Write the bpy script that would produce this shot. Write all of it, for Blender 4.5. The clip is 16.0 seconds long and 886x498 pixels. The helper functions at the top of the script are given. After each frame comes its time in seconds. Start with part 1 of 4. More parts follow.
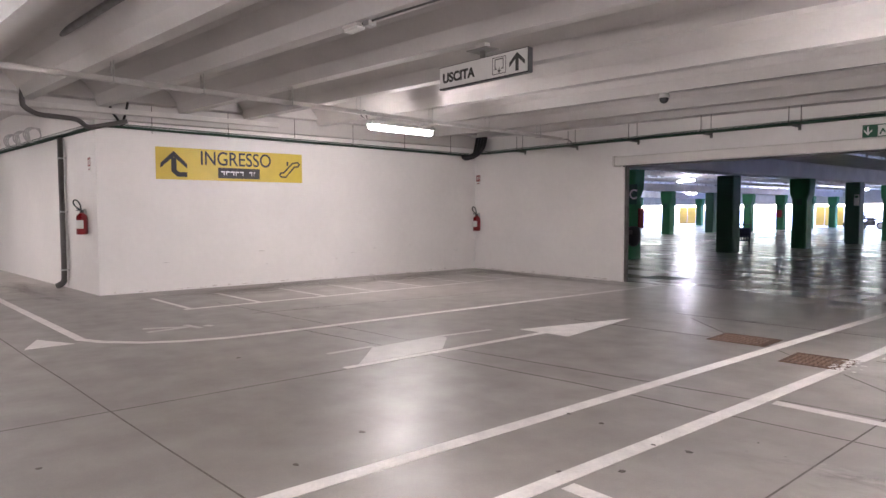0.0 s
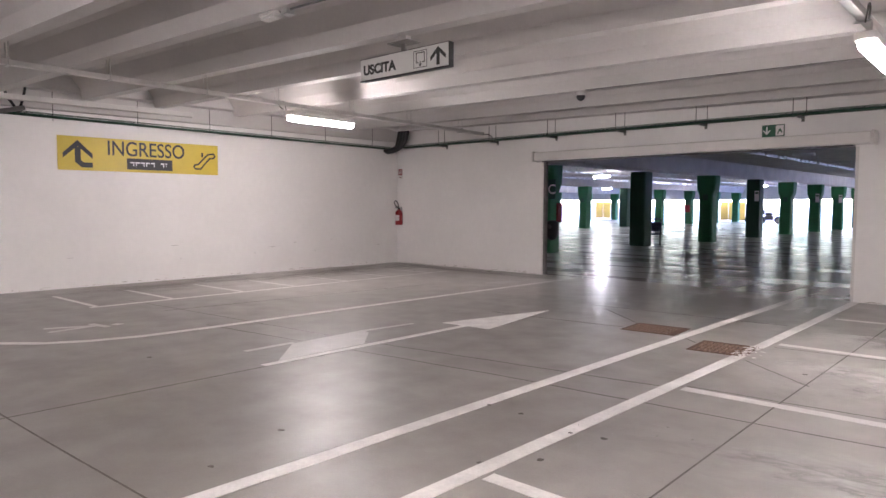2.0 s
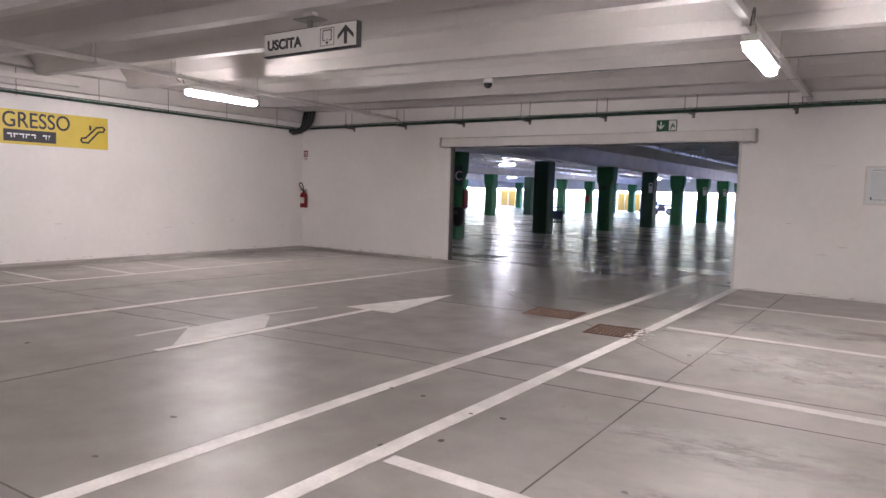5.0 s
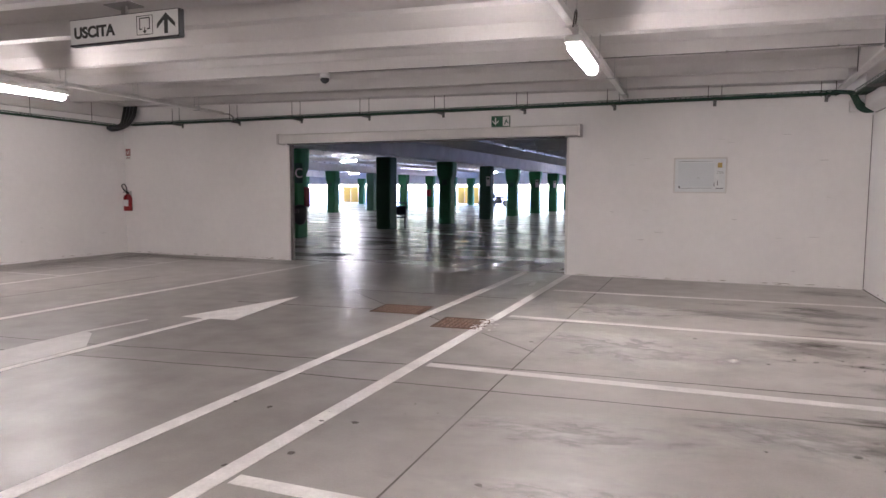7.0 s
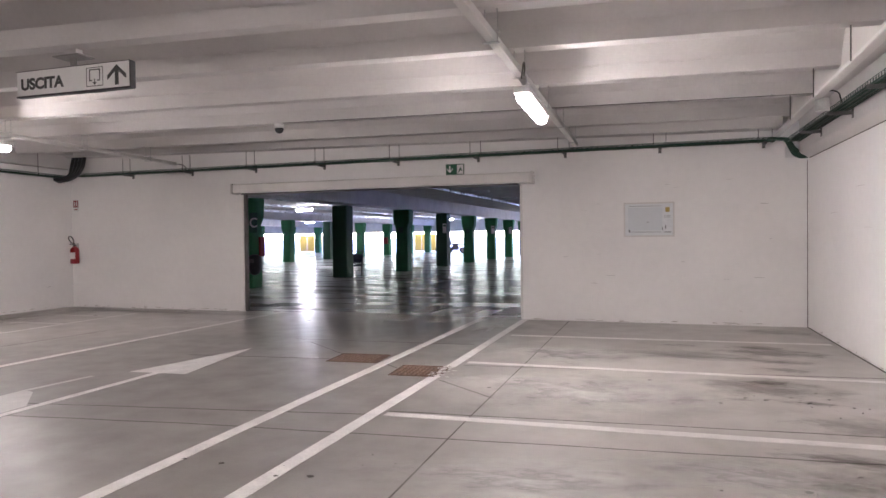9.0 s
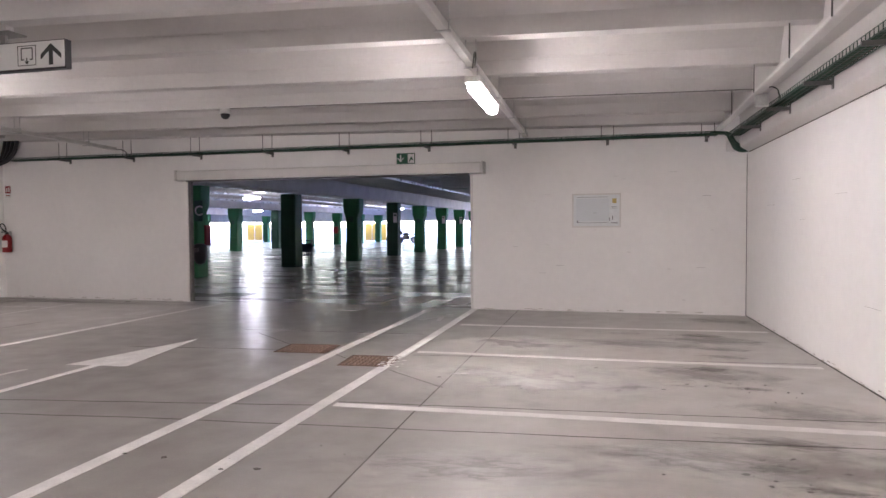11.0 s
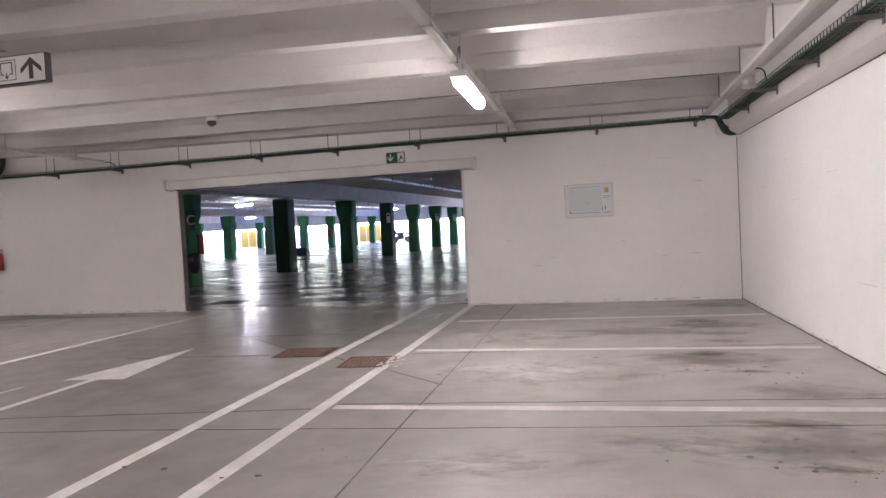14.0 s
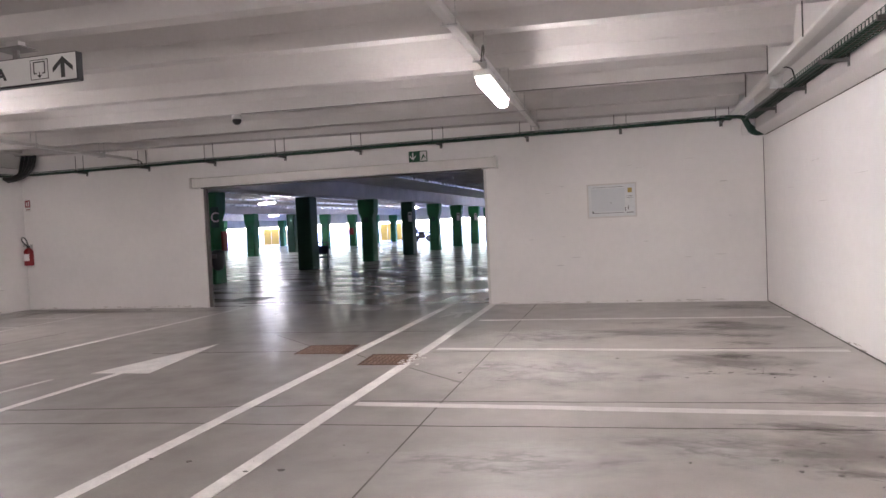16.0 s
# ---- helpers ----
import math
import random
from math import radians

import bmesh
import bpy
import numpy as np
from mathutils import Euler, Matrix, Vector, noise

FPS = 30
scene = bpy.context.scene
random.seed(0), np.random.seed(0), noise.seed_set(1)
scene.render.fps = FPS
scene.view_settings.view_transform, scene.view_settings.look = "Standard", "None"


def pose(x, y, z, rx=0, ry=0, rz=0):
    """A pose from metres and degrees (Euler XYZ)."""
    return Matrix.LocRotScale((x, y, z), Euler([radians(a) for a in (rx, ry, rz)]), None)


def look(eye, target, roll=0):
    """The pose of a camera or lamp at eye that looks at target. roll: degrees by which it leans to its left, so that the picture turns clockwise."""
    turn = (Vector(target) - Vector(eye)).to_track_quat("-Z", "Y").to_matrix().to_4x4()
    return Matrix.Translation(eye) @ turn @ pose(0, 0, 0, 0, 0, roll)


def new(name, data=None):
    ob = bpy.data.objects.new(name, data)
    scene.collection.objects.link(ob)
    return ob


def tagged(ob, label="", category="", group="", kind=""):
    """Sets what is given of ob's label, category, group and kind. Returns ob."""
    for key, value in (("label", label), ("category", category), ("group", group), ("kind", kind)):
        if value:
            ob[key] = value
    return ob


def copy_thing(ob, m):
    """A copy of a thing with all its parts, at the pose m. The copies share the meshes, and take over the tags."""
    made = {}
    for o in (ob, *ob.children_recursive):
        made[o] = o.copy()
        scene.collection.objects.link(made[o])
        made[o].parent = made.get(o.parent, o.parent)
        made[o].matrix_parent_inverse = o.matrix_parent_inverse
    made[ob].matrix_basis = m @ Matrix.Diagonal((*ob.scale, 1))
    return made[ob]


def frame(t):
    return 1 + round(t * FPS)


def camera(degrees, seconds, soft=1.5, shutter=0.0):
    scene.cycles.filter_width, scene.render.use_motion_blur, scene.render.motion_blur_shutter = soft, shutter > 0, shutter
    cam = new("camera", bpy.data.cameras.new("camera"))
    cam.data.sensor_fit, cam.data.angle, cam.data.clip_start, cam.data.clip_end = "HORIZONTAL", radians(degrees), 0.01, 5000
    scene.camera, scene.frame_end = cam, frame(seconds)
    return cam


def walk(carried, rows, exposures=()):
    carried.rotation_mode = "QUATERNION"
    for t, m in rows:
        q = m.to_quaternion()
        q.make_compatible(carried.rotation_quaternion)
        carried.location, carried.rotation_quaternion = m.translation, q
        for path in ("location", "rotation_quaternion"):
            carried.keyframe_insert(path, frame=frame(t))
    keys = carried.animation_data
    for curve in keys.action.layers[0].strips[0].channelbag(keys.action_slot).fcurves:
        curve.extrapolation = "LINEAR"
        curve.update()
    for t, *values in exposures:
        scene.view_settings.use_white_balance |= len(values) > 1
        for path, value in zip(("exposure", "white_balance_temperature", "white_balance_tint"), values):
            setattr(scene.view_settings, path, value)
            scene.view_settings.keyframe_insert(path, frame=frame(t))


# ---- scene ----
cam = camera(66.89, 16.0)
PATH = [
    (0, (1.440, 0.629, 1.513), (-0.0942, 1.9069, 1.4011), -0.08),
    (0.5, (1.454, 0.619, 1.511), (-0.0362, 1.9479, 1.3955), -0.24),
    (1, (1.444, 0.636, 1.513), (-0.0065, 2.0080, 1.3978), 0.07),
    (1.5, (1.438, 0.643, 1.508), (0.0336, 2.0617, 1.3846), 0.49),
    (2, (1.436, 0.648, 1.511), (0.0598, 2.0930, 1.3815), 0.14),
    (2.5, (1.438, 0.655, 1.508), (0.0787, 2.1171, 1.3818), 0.22),
    (3, (1.439, 0.663, 1.504), (0.1103, 2.1525, 1.3726), 0.38),
    (5.5, (1.434, 0.674, 1.491), (0.3756, 2.3632, 1.3291), 1.23),
    (6, (1.425, 0.691, 1.502), (0.5374, 2.4776, 1.3566), 0.03),
    (6.5, (1.400, 0.741, 1.507), (0.6202, 2.5750, 1.3388), 0.97),
    (7, (1.393, 0.755, 1.505), (0.6335, 2.5973, 1.3316), 0.22),
    (7.5, (1.385, 0.770, 1.499), (0.6805, 2.6311, 1.2971), 0.15),
    (8, (1.389, 0.768, 1.502), (0.6747, 2.6322, 1.3792), -0.17),
    (8.5, (1.391, 0.782, 1.493), (0.6813, 2.6503, 1.4145), -0.20),
    (9, (1.420, 0.741, 1.502), (0.7762, 2.6342, 1.4685), -0.65),
    (9.5, (1.427, 0.729, 1.506), (0.8297, 2.6375, 1.4647), -0.36),
    (12, (1.413, 0.788, 1.492), (0.9345, 2.7281, 1.4051), -0.70),
    (12.5, (1.416, 0.793, 1.490), (0.8956, 2.7222, 1.3924), -1.66),
    (13, (1.424, 0.795, 1.489), (0.9241, 2.7296, 1.3970), -2.41),
    (13.5, (1.430, 0.797, 1.486), (0.9262, 2.7314, 1.4173), -3.08),
    (14, (1.427, 0.798, 1.485), (0.9375, 2.7355, 1.4135), -3.05),
    (14.5, (1.425, 0.801, 1.487), (0.9350, 2.7394, 1.4282), -2.81),
    (15, (1.418, 0.799, 1.484), (0.9158, 2.7346, 1.4309), -2.39),
    (15.5, (1.414, 0.790, 1.482), (0.8943, 2.7204, 1.4297), -2.54),
    (16, (1.417, 0.782, 1.481), (0.8675, 2.7036, 1.4101), -2.62),
]
walk(cam, [(t, look(eye, target, roll)) for t, eye, target, roll in PATH],
     exposures=((0, 4.4), (3, 4.33), (6.5, 4.27), (9.5, 4.36), (13, 4.35), (16, 4.32)))

# ---- world and light ----
world = bpy.data.worlds.new("sky")
scene.world = world
world.use_nodes = True
wn = world.node_tree
sky = wn.nodes.new("ShaderNodeTexSky")
sky.sky_type, sky.sun_disc, sky.sun_elevation, sky.sun_rotation = "NISHITA", False, radians(48), radians(160)
sky.dust_density, sky.ozone_density = 0.1, 2.0
wn.nodes["Background"].inputs["Strength"].default_value = 0.11
wn.links.new(sky.outputs["Color"], wn.nodes["Background"].inputs["Color"])
sun = new("sun", bpy.data.lights.new("sun", "SUN"))
sun.data.energy, sun.data.angle, sun.data.color = 2.5, radians(0.5), (1, 0.98, 0.96)
sun.matrix_world = pose(0, 0, 60, 42, 0, 20)
LAMP = 8.6          # brightness of the tube lamps' diffusers
HALL_LAMP = 11
scene.view_settings.exposure = 4.33
scene.view_settings.use_white_balance = True
scene.view_settings.white_balance_temperature, scene.view_settings.white_balance_tint = 5770, 21

# ---- materials ----


def material(name, colour, rough=0.6, metal=0.0, vary=0.1, scale=4.0, fine=60.0, bump=0.1, bump_scale=120.0, tint=None, rough_vary=0.08):
    """A painted, cast or metal surface: colour that drifts at two scales, uneven gloss and fine relief."""
    m = bpy.data.materials.new(name)
    m.use_nodes = True
    n, l = m.node_tree.nodes, m.node_tree.links
    b = n["Principled BSDF"]
    co = n.new("ShaderNodeTexCoord")
    big, small, rel = (n.new("ShaderNodeTexNoise") for _ in range(3))
    for tex, s, d in ((big, scale, 5), (small, fine, 3), (rel, bump_scale, 3)):
        tex.inputs["Scale"].default_value, tex.inputs["Detail"].default_value = s, d
        l.new(co.outputs["Object"], tex.inputs["Vector"])
    mix = n.new("ShaderNodeMix")
    mix.data_type = "FLOAT"
    mix.inputs[0].default_value = 0.3
    l.new(big.outputs[0], mix.inputs[2]), l.new(small.outputs[0], mix.inputs[3])
    ramp = n.new("ShaderNodeValToRGB")
    lo = tint or tuple(c * (1 - 2 * vary) for c in colour)
    ramp.color_ramp.elements[0].position, ramp.color_ramp.elements[1].position = 0.3, 0.68
    ramp.color_ramp.elements[0].color = (*lo, 1)
    ramp.color_ramp.elements[1].color = (*(min(1, c * (1 + vary * 0.6)) for c in colour), 1)
    l.new(mix.outputs[0], ramp.inputs[0])
    l.new(ramp.outputs[0], b.inputs["Base Color"])
    mr = n.new("ShaderNodeMapRange")
    mr.inputs[1].default_value, mr.inputs[2].default_value = 0.3, 0.7
    mr.inputs[3].default_value, mr.inputs[4].default_value = max(0.03, rough - rough_vary), min(1, rough + rough_vary)
    l.new(big.outputs[0], mr.inputs[0]), l.new(mr.outputs[0], b.inputs["Roughness"])
    b.inputs["Metallic"].default_value = metal
    if bump:
        bp = n.new("ShaderNodeBump")
        bp.inputs["Strength"].default_value, bp.inputs["Distance"].default_value = bump, 0.004
        l.new(rel.outputs[0], bp.inputs["Height"]), l.new(bp.outputs[0], b.inputs["Normal"])
    return m


def glow(name, colour, strength):
    m = bpy.data.materials.new(name)
    m.use_nodes = True
    b = m.node_tree.nodes["Principled BSDF"]
    b.inputs["Base Color"].default_value = (0.85, 0.85, 0.85, 1)
    b.inputs["Emission Color"].default_value, b.inputs["Emission Strength"].default_value = (*colour, 1), strength
    return m


def floor_concrete(name="polished_concrete", tone=0.88, r_lo=0.345, r_hi=0.5, r_scale=2.6, lane=True, gloss=0.85):
    """Power-floated, sealed concrete: cloudy trowel marks, darker blotches, worn gloss, tyre dust, pin-holes, and
    painted wall sheen.
    """
    m = bpy.data.materials.new(name)
    m.use_nodes = True
    n, l = m.node_tree.nodes, m.node_tree.links
    b = n["Principled BSDF"]
    co = n.new("ShaderNodeTexCoord")

    def tex(scale, detail, rough=0.55, distort=0.0):
        t = n.new("ShaderNodeTexNoise")
        t.inputs["Scale"].default_value, t.inputs["Detail"].default_value = scale, detail
        t.inputs["Roughness"].default_value, t.inputs["Distortion"].default_value = rough, distort
        l.new(co.outputs["Object"], t.inputs["Vector"])
        return t

    def ramp(src, stops):
        r = n.new("ShaderNodeValToRGB")
        while len(r.color_ramp.elements) < len(stops):
            r.color_ramp.elements.new(0.5)
        for e, (p, c) in zip(r.color_ramp.elements, stops):
            e.position, e.color = p, (*c, 1)
        l.new(src.outputs[0], r.inputs[0])
        return r

    def mult(a, c, fac):
        x = n.new("ShaderNodeMix")
        x.data_type, x.blend_type = "RGBA", "MULTIPLY"
        x.inputs[0].default_value = fac
        l.new(a.outputs[2] if a.bl_idname == "ShaderNodeMix" else a.outputs[0], x.inputs[6])
        l.new(c.outputs[0], x.inputs[7])
        return x

    cloud = ramp(tex(0.45, 4, 0.5), [(p, tuple(c * tone for c in q)) for p, q in ((0.25, (0.315, 0.297, 0.28)), (0.5, (0.365, 0.35, 0.333)), (0.75, (0.415, 0.40, 0.385)))])
    blot = ramp(tex(2.8, 5, 0.6), [(0.28, (0.8, 0.785, 0.77)), (0.66, (1, 1, 1))])
    grain = ramp(tex(70, 5, 0.75), [(0.25, (0.8, 0.8, 0.8)), (0.7, (1, 1, 1))])
    a = mult(mult(cloud, blot, 0.9), grain, 0.8)
    if lane:
        # tyre dust browns the driving lane; the bays' paler tone also paints wall sheen
        sep = n.new("ShaderNodeSeparateXYZ")
        l.new(co.outputs["Object"], sep.inputs[0])
        wob = n.new("ShaderNodeMath")
        wob.operation, wob.inputs[1].default_value = "MULTIPLY_ADD", 5.0
        far = n.new("ShaderNodeMath")
        far.operation = "SUBTRACT"
        l.new(sep.outputs[1], far.inputs[0]), l.new(sep.outputs[0], far.inputs[1])
        less = n.new("ShaderNodeMath")
        less.operation, less.inputs[1].default_value = "ADD", -16.8
        l.new(far.outputs[0], less.inputs[0])
        bays = n.new("ShaderNodeMath")
        bays.operation = "MAXIMUM"
        l.new(sep.outputs[0], bays.inputs[0]), l.new(less.outputs[0], bays.inputs[1])
        l.new(tex(0.5, 4, 0.55).outputs[0], wob.inputs[0]), l.new(bays.outputs[0], wob.inputs[2])
        lr = n.new("ShaderNodeMapRange")
        lr.inputs[1].default_value, lr.inputs[2].default_value = 0.2, 4.0
        l.new(wob.outputs[0], lr.inputs[0])
        a = mult(a, ramp(lr, [(0.0, (0.74, 0.725, 0.705)), (1.0, (1.42, 1.405, 1.385))]), 1.0)
    l.new(a.outputs[2], b.inputs["Base Color"])
    sp = n.new("ShaderNodeMapRange")
    sp.inputs[1].default_value, sp.inputs[2].default_value, sp.inputs[3].default_value, sp.inputs[4].default_value = 0.36, 0.64, 0.8 * gloss, 1.15 * gloss
    l.new(tex(2.2, 3, 0.5).outputs[0], sp.inputs[0]), l.new(sp.outputs[0], b.inputs["Specular IOR Level"])
    r1 = n.new("ShaderNodeMapRange")
    r1.inputs[1].default_value, r1.inputs[2].default_value, r1.inputs[3].default_value, r1.inputs[4].default_value = 0.28, 0.72, r_lo, r_hi
    gl = tex(r_scale, 4 if lane else 3, 0.5)
    l.new(gl.outputs[0], r1.inputs[0])
    if lane:
        # tyres have polished the lane towards the gateway
        yr = n.new("ShaderNodeMapRange")
        yr.inputs[1].default_value, yr.inputs[2].default_value, yr.inputs[3].default_value, yr.inputs[4].default_value = 5.5, 11.5, 0.0, 0.22
        l.new(sep.outputs[1], yr.inputs[0])
        off, pol, keep, fin = (n.new("ShaderNodeMath") for _ in range(4))
        off.operation, off.inputs[0].default_value = "SUBTRACT", 1.0
        lm = n.new("ShaderNodeMapRange")
        lm.inputs[1].default_value, lm.inputs[2].default_value = -1.6, 1.2
        l.new(sep.outputs[0], lm.inputs[0]), l.new(lm.outputs[0], off.inputs[1])
        pol.operation, fin.operation = "MULTIPLY", "MULTIPLY"
        l.new(off.outputs[0], pol.inputs[0]), l.new(yr.outputs[0], pol.inputs[1])
        keep.operation, keep.inputs[0].default_value = "SUBTRACT", 1.0
        l.new(pol.outputs[0], keep.inputs[1])
        l.new(r1.outputs[0], fin.inputs[0]), l.new(keep.outputs[0], fin.inputs[1])
        l.new(fin.outputs[0], b.inputs["Roughness"])
    else:
        # the hall's slab was floated in long passes: its gloss lies in bands
        band = n.new("ShaderNodeMapping")
        band.inputs["Scale"].default_value = (0.22, 1.3, 1.0)
        l.new(co.outputs["Object"], band.inputs["Vector"]), l.new(band.outputs[0], gl.inputs["Vector"])
        l.new(r1.outputs[0], b.inputs["Roughness"])
    bp = n.new("ShaderNodeBump")
    bp.inputs["Strength"].default_value, bp.inputs["Distance"].default_value = 0.01, 0.002
    l.new(tex(30, 6, 0.7).outputs[0], bp.inputs["Height"]), l.new(bp.outputs[0], b.inputs["Normal"])
    return m


def painted_blocks():
    """White-painted block wall: the courses show faintly through the paint, with scuffs low down and grey dust."""
    m = material("white_wall_paint", (0.82, 0.80, 0.785), 0.62, vary=0.035, scale=0.8, fine=9, bump=0.12, bump_scale=60)
    n, l = m.node_tree.nodes, m.node_tree.links
    b = n["Principled BSDF"]
    co = n.new("ShaderNodeTexCoord")
    sep, com = n.new("ShaderNodeSeparateXYZ"), n.new("ShaderNodeCombineXYZ")
    add = n.new("ShaderNodeMath")
    l.new(co.outputs["Object"], sep.inputs[0])
    l.new(sep.outputs[0], add.inputs[0]), l.new(sep.outputs[1], add.inputs[1])
    l.new(add.outputs[0], com.inputs[0]), l.new(sep.outputs[2], com.inputs[1])
    br = n.new("ShaderNodeTexBrick")
    br.inputs["Scale"].default_value, br.inputs["Brick Width"].default_value, br.inputs["Row Height"].default_value = 1, 0.5, 0.2
    br.inputs["Mortar Size"].default_value, br.inputs["Mortar Smooth"].default_value = 0.006, 0.6
    l.new(com.outputs[0], br.inputs["Vector"])
    bp = n.new("ShaderNodeBump")
    bp.inputs["Strength"].default_value, bp.inputs["Distance"].default_value, bp.invert = 0.22, 0.004, True
    old = b.inputs["Normal"].links[0].from_node
    l.new(br.outputs["Fac"], bp.inputs["Height"]), l.new(old.outputs[0], bp.inputs["Normal"]), l.new(bp.outputs[0], b.inputs["Normal"])
    return m


FLOOR = floor_concrete(gloss=0.95)
HALLFLOOR = floor_concrete("sealed_concrete", 1.15, 0.19, 0.38, 1.0, False, 0.6)
WALL = painted_blocks()
CEIL = material("painted_precast_concrete", (0.56, 0.538, 0.525), 0.75, vary=0.05, scale=1.3, fine=25, bump=0.15)
HALLCEIL = material("grey_deck", (0.62, 0.56, 0.52), 0.5, vary=0.12, scale=2)
HALLRAIL = material("bright_zinc_tray", (0.82, 0.82, 0.82), 0.3, 0.9, vary=0.15, scale=3, bump=0.25, bump_scale=8)
# paler than the deck: the ridges' highlights are put into the rib colour
DECKRIB = material("lightened_deck_rib", (0.8, 0.76, 0.73), 0.5, vary=0.1, scale=2)
HALLWHITE = material("grey_precast_beam", (0.74, 0.71, 0.69), 0.7, vary=0.1, scale=1.5)
LINE = material("road_paint", (0.76, 0.74, 0.72), 0.55, vary=0.12, scale=5, fine=40, bump=0.2)
WORN = material("worn_road_paint", (0.56, 0.545, 0.53), 0.45, vary=0.12, scale=6, fine=45, bump=0.1)
JOINT = material("joint_sealant", (0.155, 0.14, 0.128), 0.8, vary=0.25, scale=7)
STEEL = material("galvanised_steel", (0.50, 0.50, 0.49), 0.42, 0.75, vary=0.12, scale=9)
RAILW = material("white_lacquered_rail", (0.60, 0.58, 0.56), 0.45, 0.0, vary=0.06, scale=6)
CONDUIT = material("grey_conduit", (0.22, 0.21, 0.2), 0.5, vary=0.1)
REDMATT = material("matt_red_paint", (0.2, 0.012, 0.015), 0.75, vary=0.1)
BRACKET = material("grey_bracket_steel", (0.15, 0.145, 0.14), 0.5, 0.3, vary=0.15, scale=9)
GREENCABLE = material("green_cable_sheath", (0.017, 0.075, 0.045), 0.5, vary=0.25, scale=6)
BROWNCABLE = material("red_brown_cable_sheath", (0.10, 0.03, 0.022), 0.5, vary=0.2, scale=6)
GREENTRAY = material("green_lacquered_tray", (0.022, 0.058, 0.038), 0.45, 0.2, vary=0.2, scale=8)
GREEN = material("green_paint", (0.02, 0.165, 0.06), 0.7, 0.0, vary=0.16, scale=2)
# the green again, darkened to paint in the shade of backlit columns
SHADEGREEN = material("shaded_green_paint", (0.009, 0.06, 0.03), 0.7, vary=0.16, scale=2)
BLACKPLASTIC = material("black_plastic", (0.016, 0.016, 0.018), 0.45, vary=0.2)
DARKPVC = material("dark_grey_pipe", (0.085, 0.078, 0.074), 0.42, vary=0.15, scale=6)
RED = material("red_lacquer", (0.24, 0.012, 0.016), 0.32, vary=0.08)
WHITEPL = material("white_plastic", (0.72, 0.71, 0.69), 0.4, vary=0.04)
YELLOW = material("yellow_sign_film", (0.62, 0.47, 0.045), 0.42, vary=0.06, scale=3)
CHARCOAL = material("charcoal_print", (0.028, 0.027, 0.026), 0.5, vary=0.1)
TEAL = material("dark_teal_print", (0.008, 0.075, 0.05), 0.4, vary=0.05)
SIGNGREEN = material("green_sign_print", (0.01, 0.085, 0.042), 0.4, vary=0.05)
RUST = material("rusty_cast_iron", (0.16, 0.095, 0.065), 0.8, 0.2, vary=0.3, scale=22, fine=120, bump=0.4, tint=(0.055, 0.035, 0.028))
IRONTIP = material("worn_iron_tips", (0.30, 0.21, 0.16), 0.7, 0.2, vary=0.35, scale=30, fine=90, tint=(0.07, 0.045, 0.035))
PIT = material("dark_pit", (0.02, 0.018, 0.016), 0.9)
STAIN = material("oil_stain", (0.10, 0.09, 0.08), 0.45, vary=0.3, scale=12)
SHUTTER = material("cream_shutter_box", (0.66, 0.635, 0.61), 0.45, vary=0.05, scale=3)
PAPER = material("plan_print", (0.70, 0.72, 0.73), 0.35, vary=0.05, scale=20)
GOLD = material("gold_print", (0.45, 0.33, 0.08), 0.4)
BLUEPL = material("blue_plastic", (0.012, 0.018, 0.07), 0.5)
ASPHALT = material("pale_paving", (0.30, 0.295, 0.45), 0.85, vary=0.15, scale=1.5, fine=80)
OCHRE = material("ochre_render", (0.88, 0.48, 0.07), 0.7, vary=0.08, scale=1)
TUBE = glow("lit_diffuser", (1.0, 0.885, 0.735), LAMP)
HALLTUBE = glow("lit_hall_diffuser", (1.0, 0.97, 0.95), HALL_LAMP)

# ---- mesh helpers ----


def box(bm, x0, x1, y0, y1, z0, z1, bevel=0.0, m=None):
    """A box between two corners, bevelled if asked, in bm."""
    r = bmesh.ops.create_cube(bm, size=1.0, matrix=Matrix.LocRotScale(((x0 + x1) / 2, (y0 + y1) / 2, (z0 + z1) / 2), None, (x1 - x0, y1 - y0, z1 - z0)))
    vs = r["verts"]
    if bevel:
        es = list({e for v in vs for e in v.link_edges})
        g = bmesh.ops.bevel(bm, geom=es, offset=bevel, segments=2, affect="EDGES", profile=0.5)
        vs = list({v for f in g["faces"] for v in f.verts} | {v for v in vs if v.is_valid})
    if m is not None:
        bmesh.ops.transform(bm, matrix=m, verts=vs)
    return vs


def rod(bm, a, b, r, sides=12, r2=None):
    """A round bar from a to b."""
    a, b = Vector(a), Vector(b)
    d = b - a
    m = Matrix.Translation((a + b) / 2) @ d.to_track_quat("Z", "Y").to_matrix().to_4x4()
    g = bmesh.ops.create_cone(bm, cap_ends=True, segments=sides, radius1=r, radius2=r if r2 is None else r2, depth=d.length, matrix=m)
    for f in {f for v in g["verts"] for f in v.link_faces}:
        f.smooth = len(f.verts) == 4
    return g["verts"]


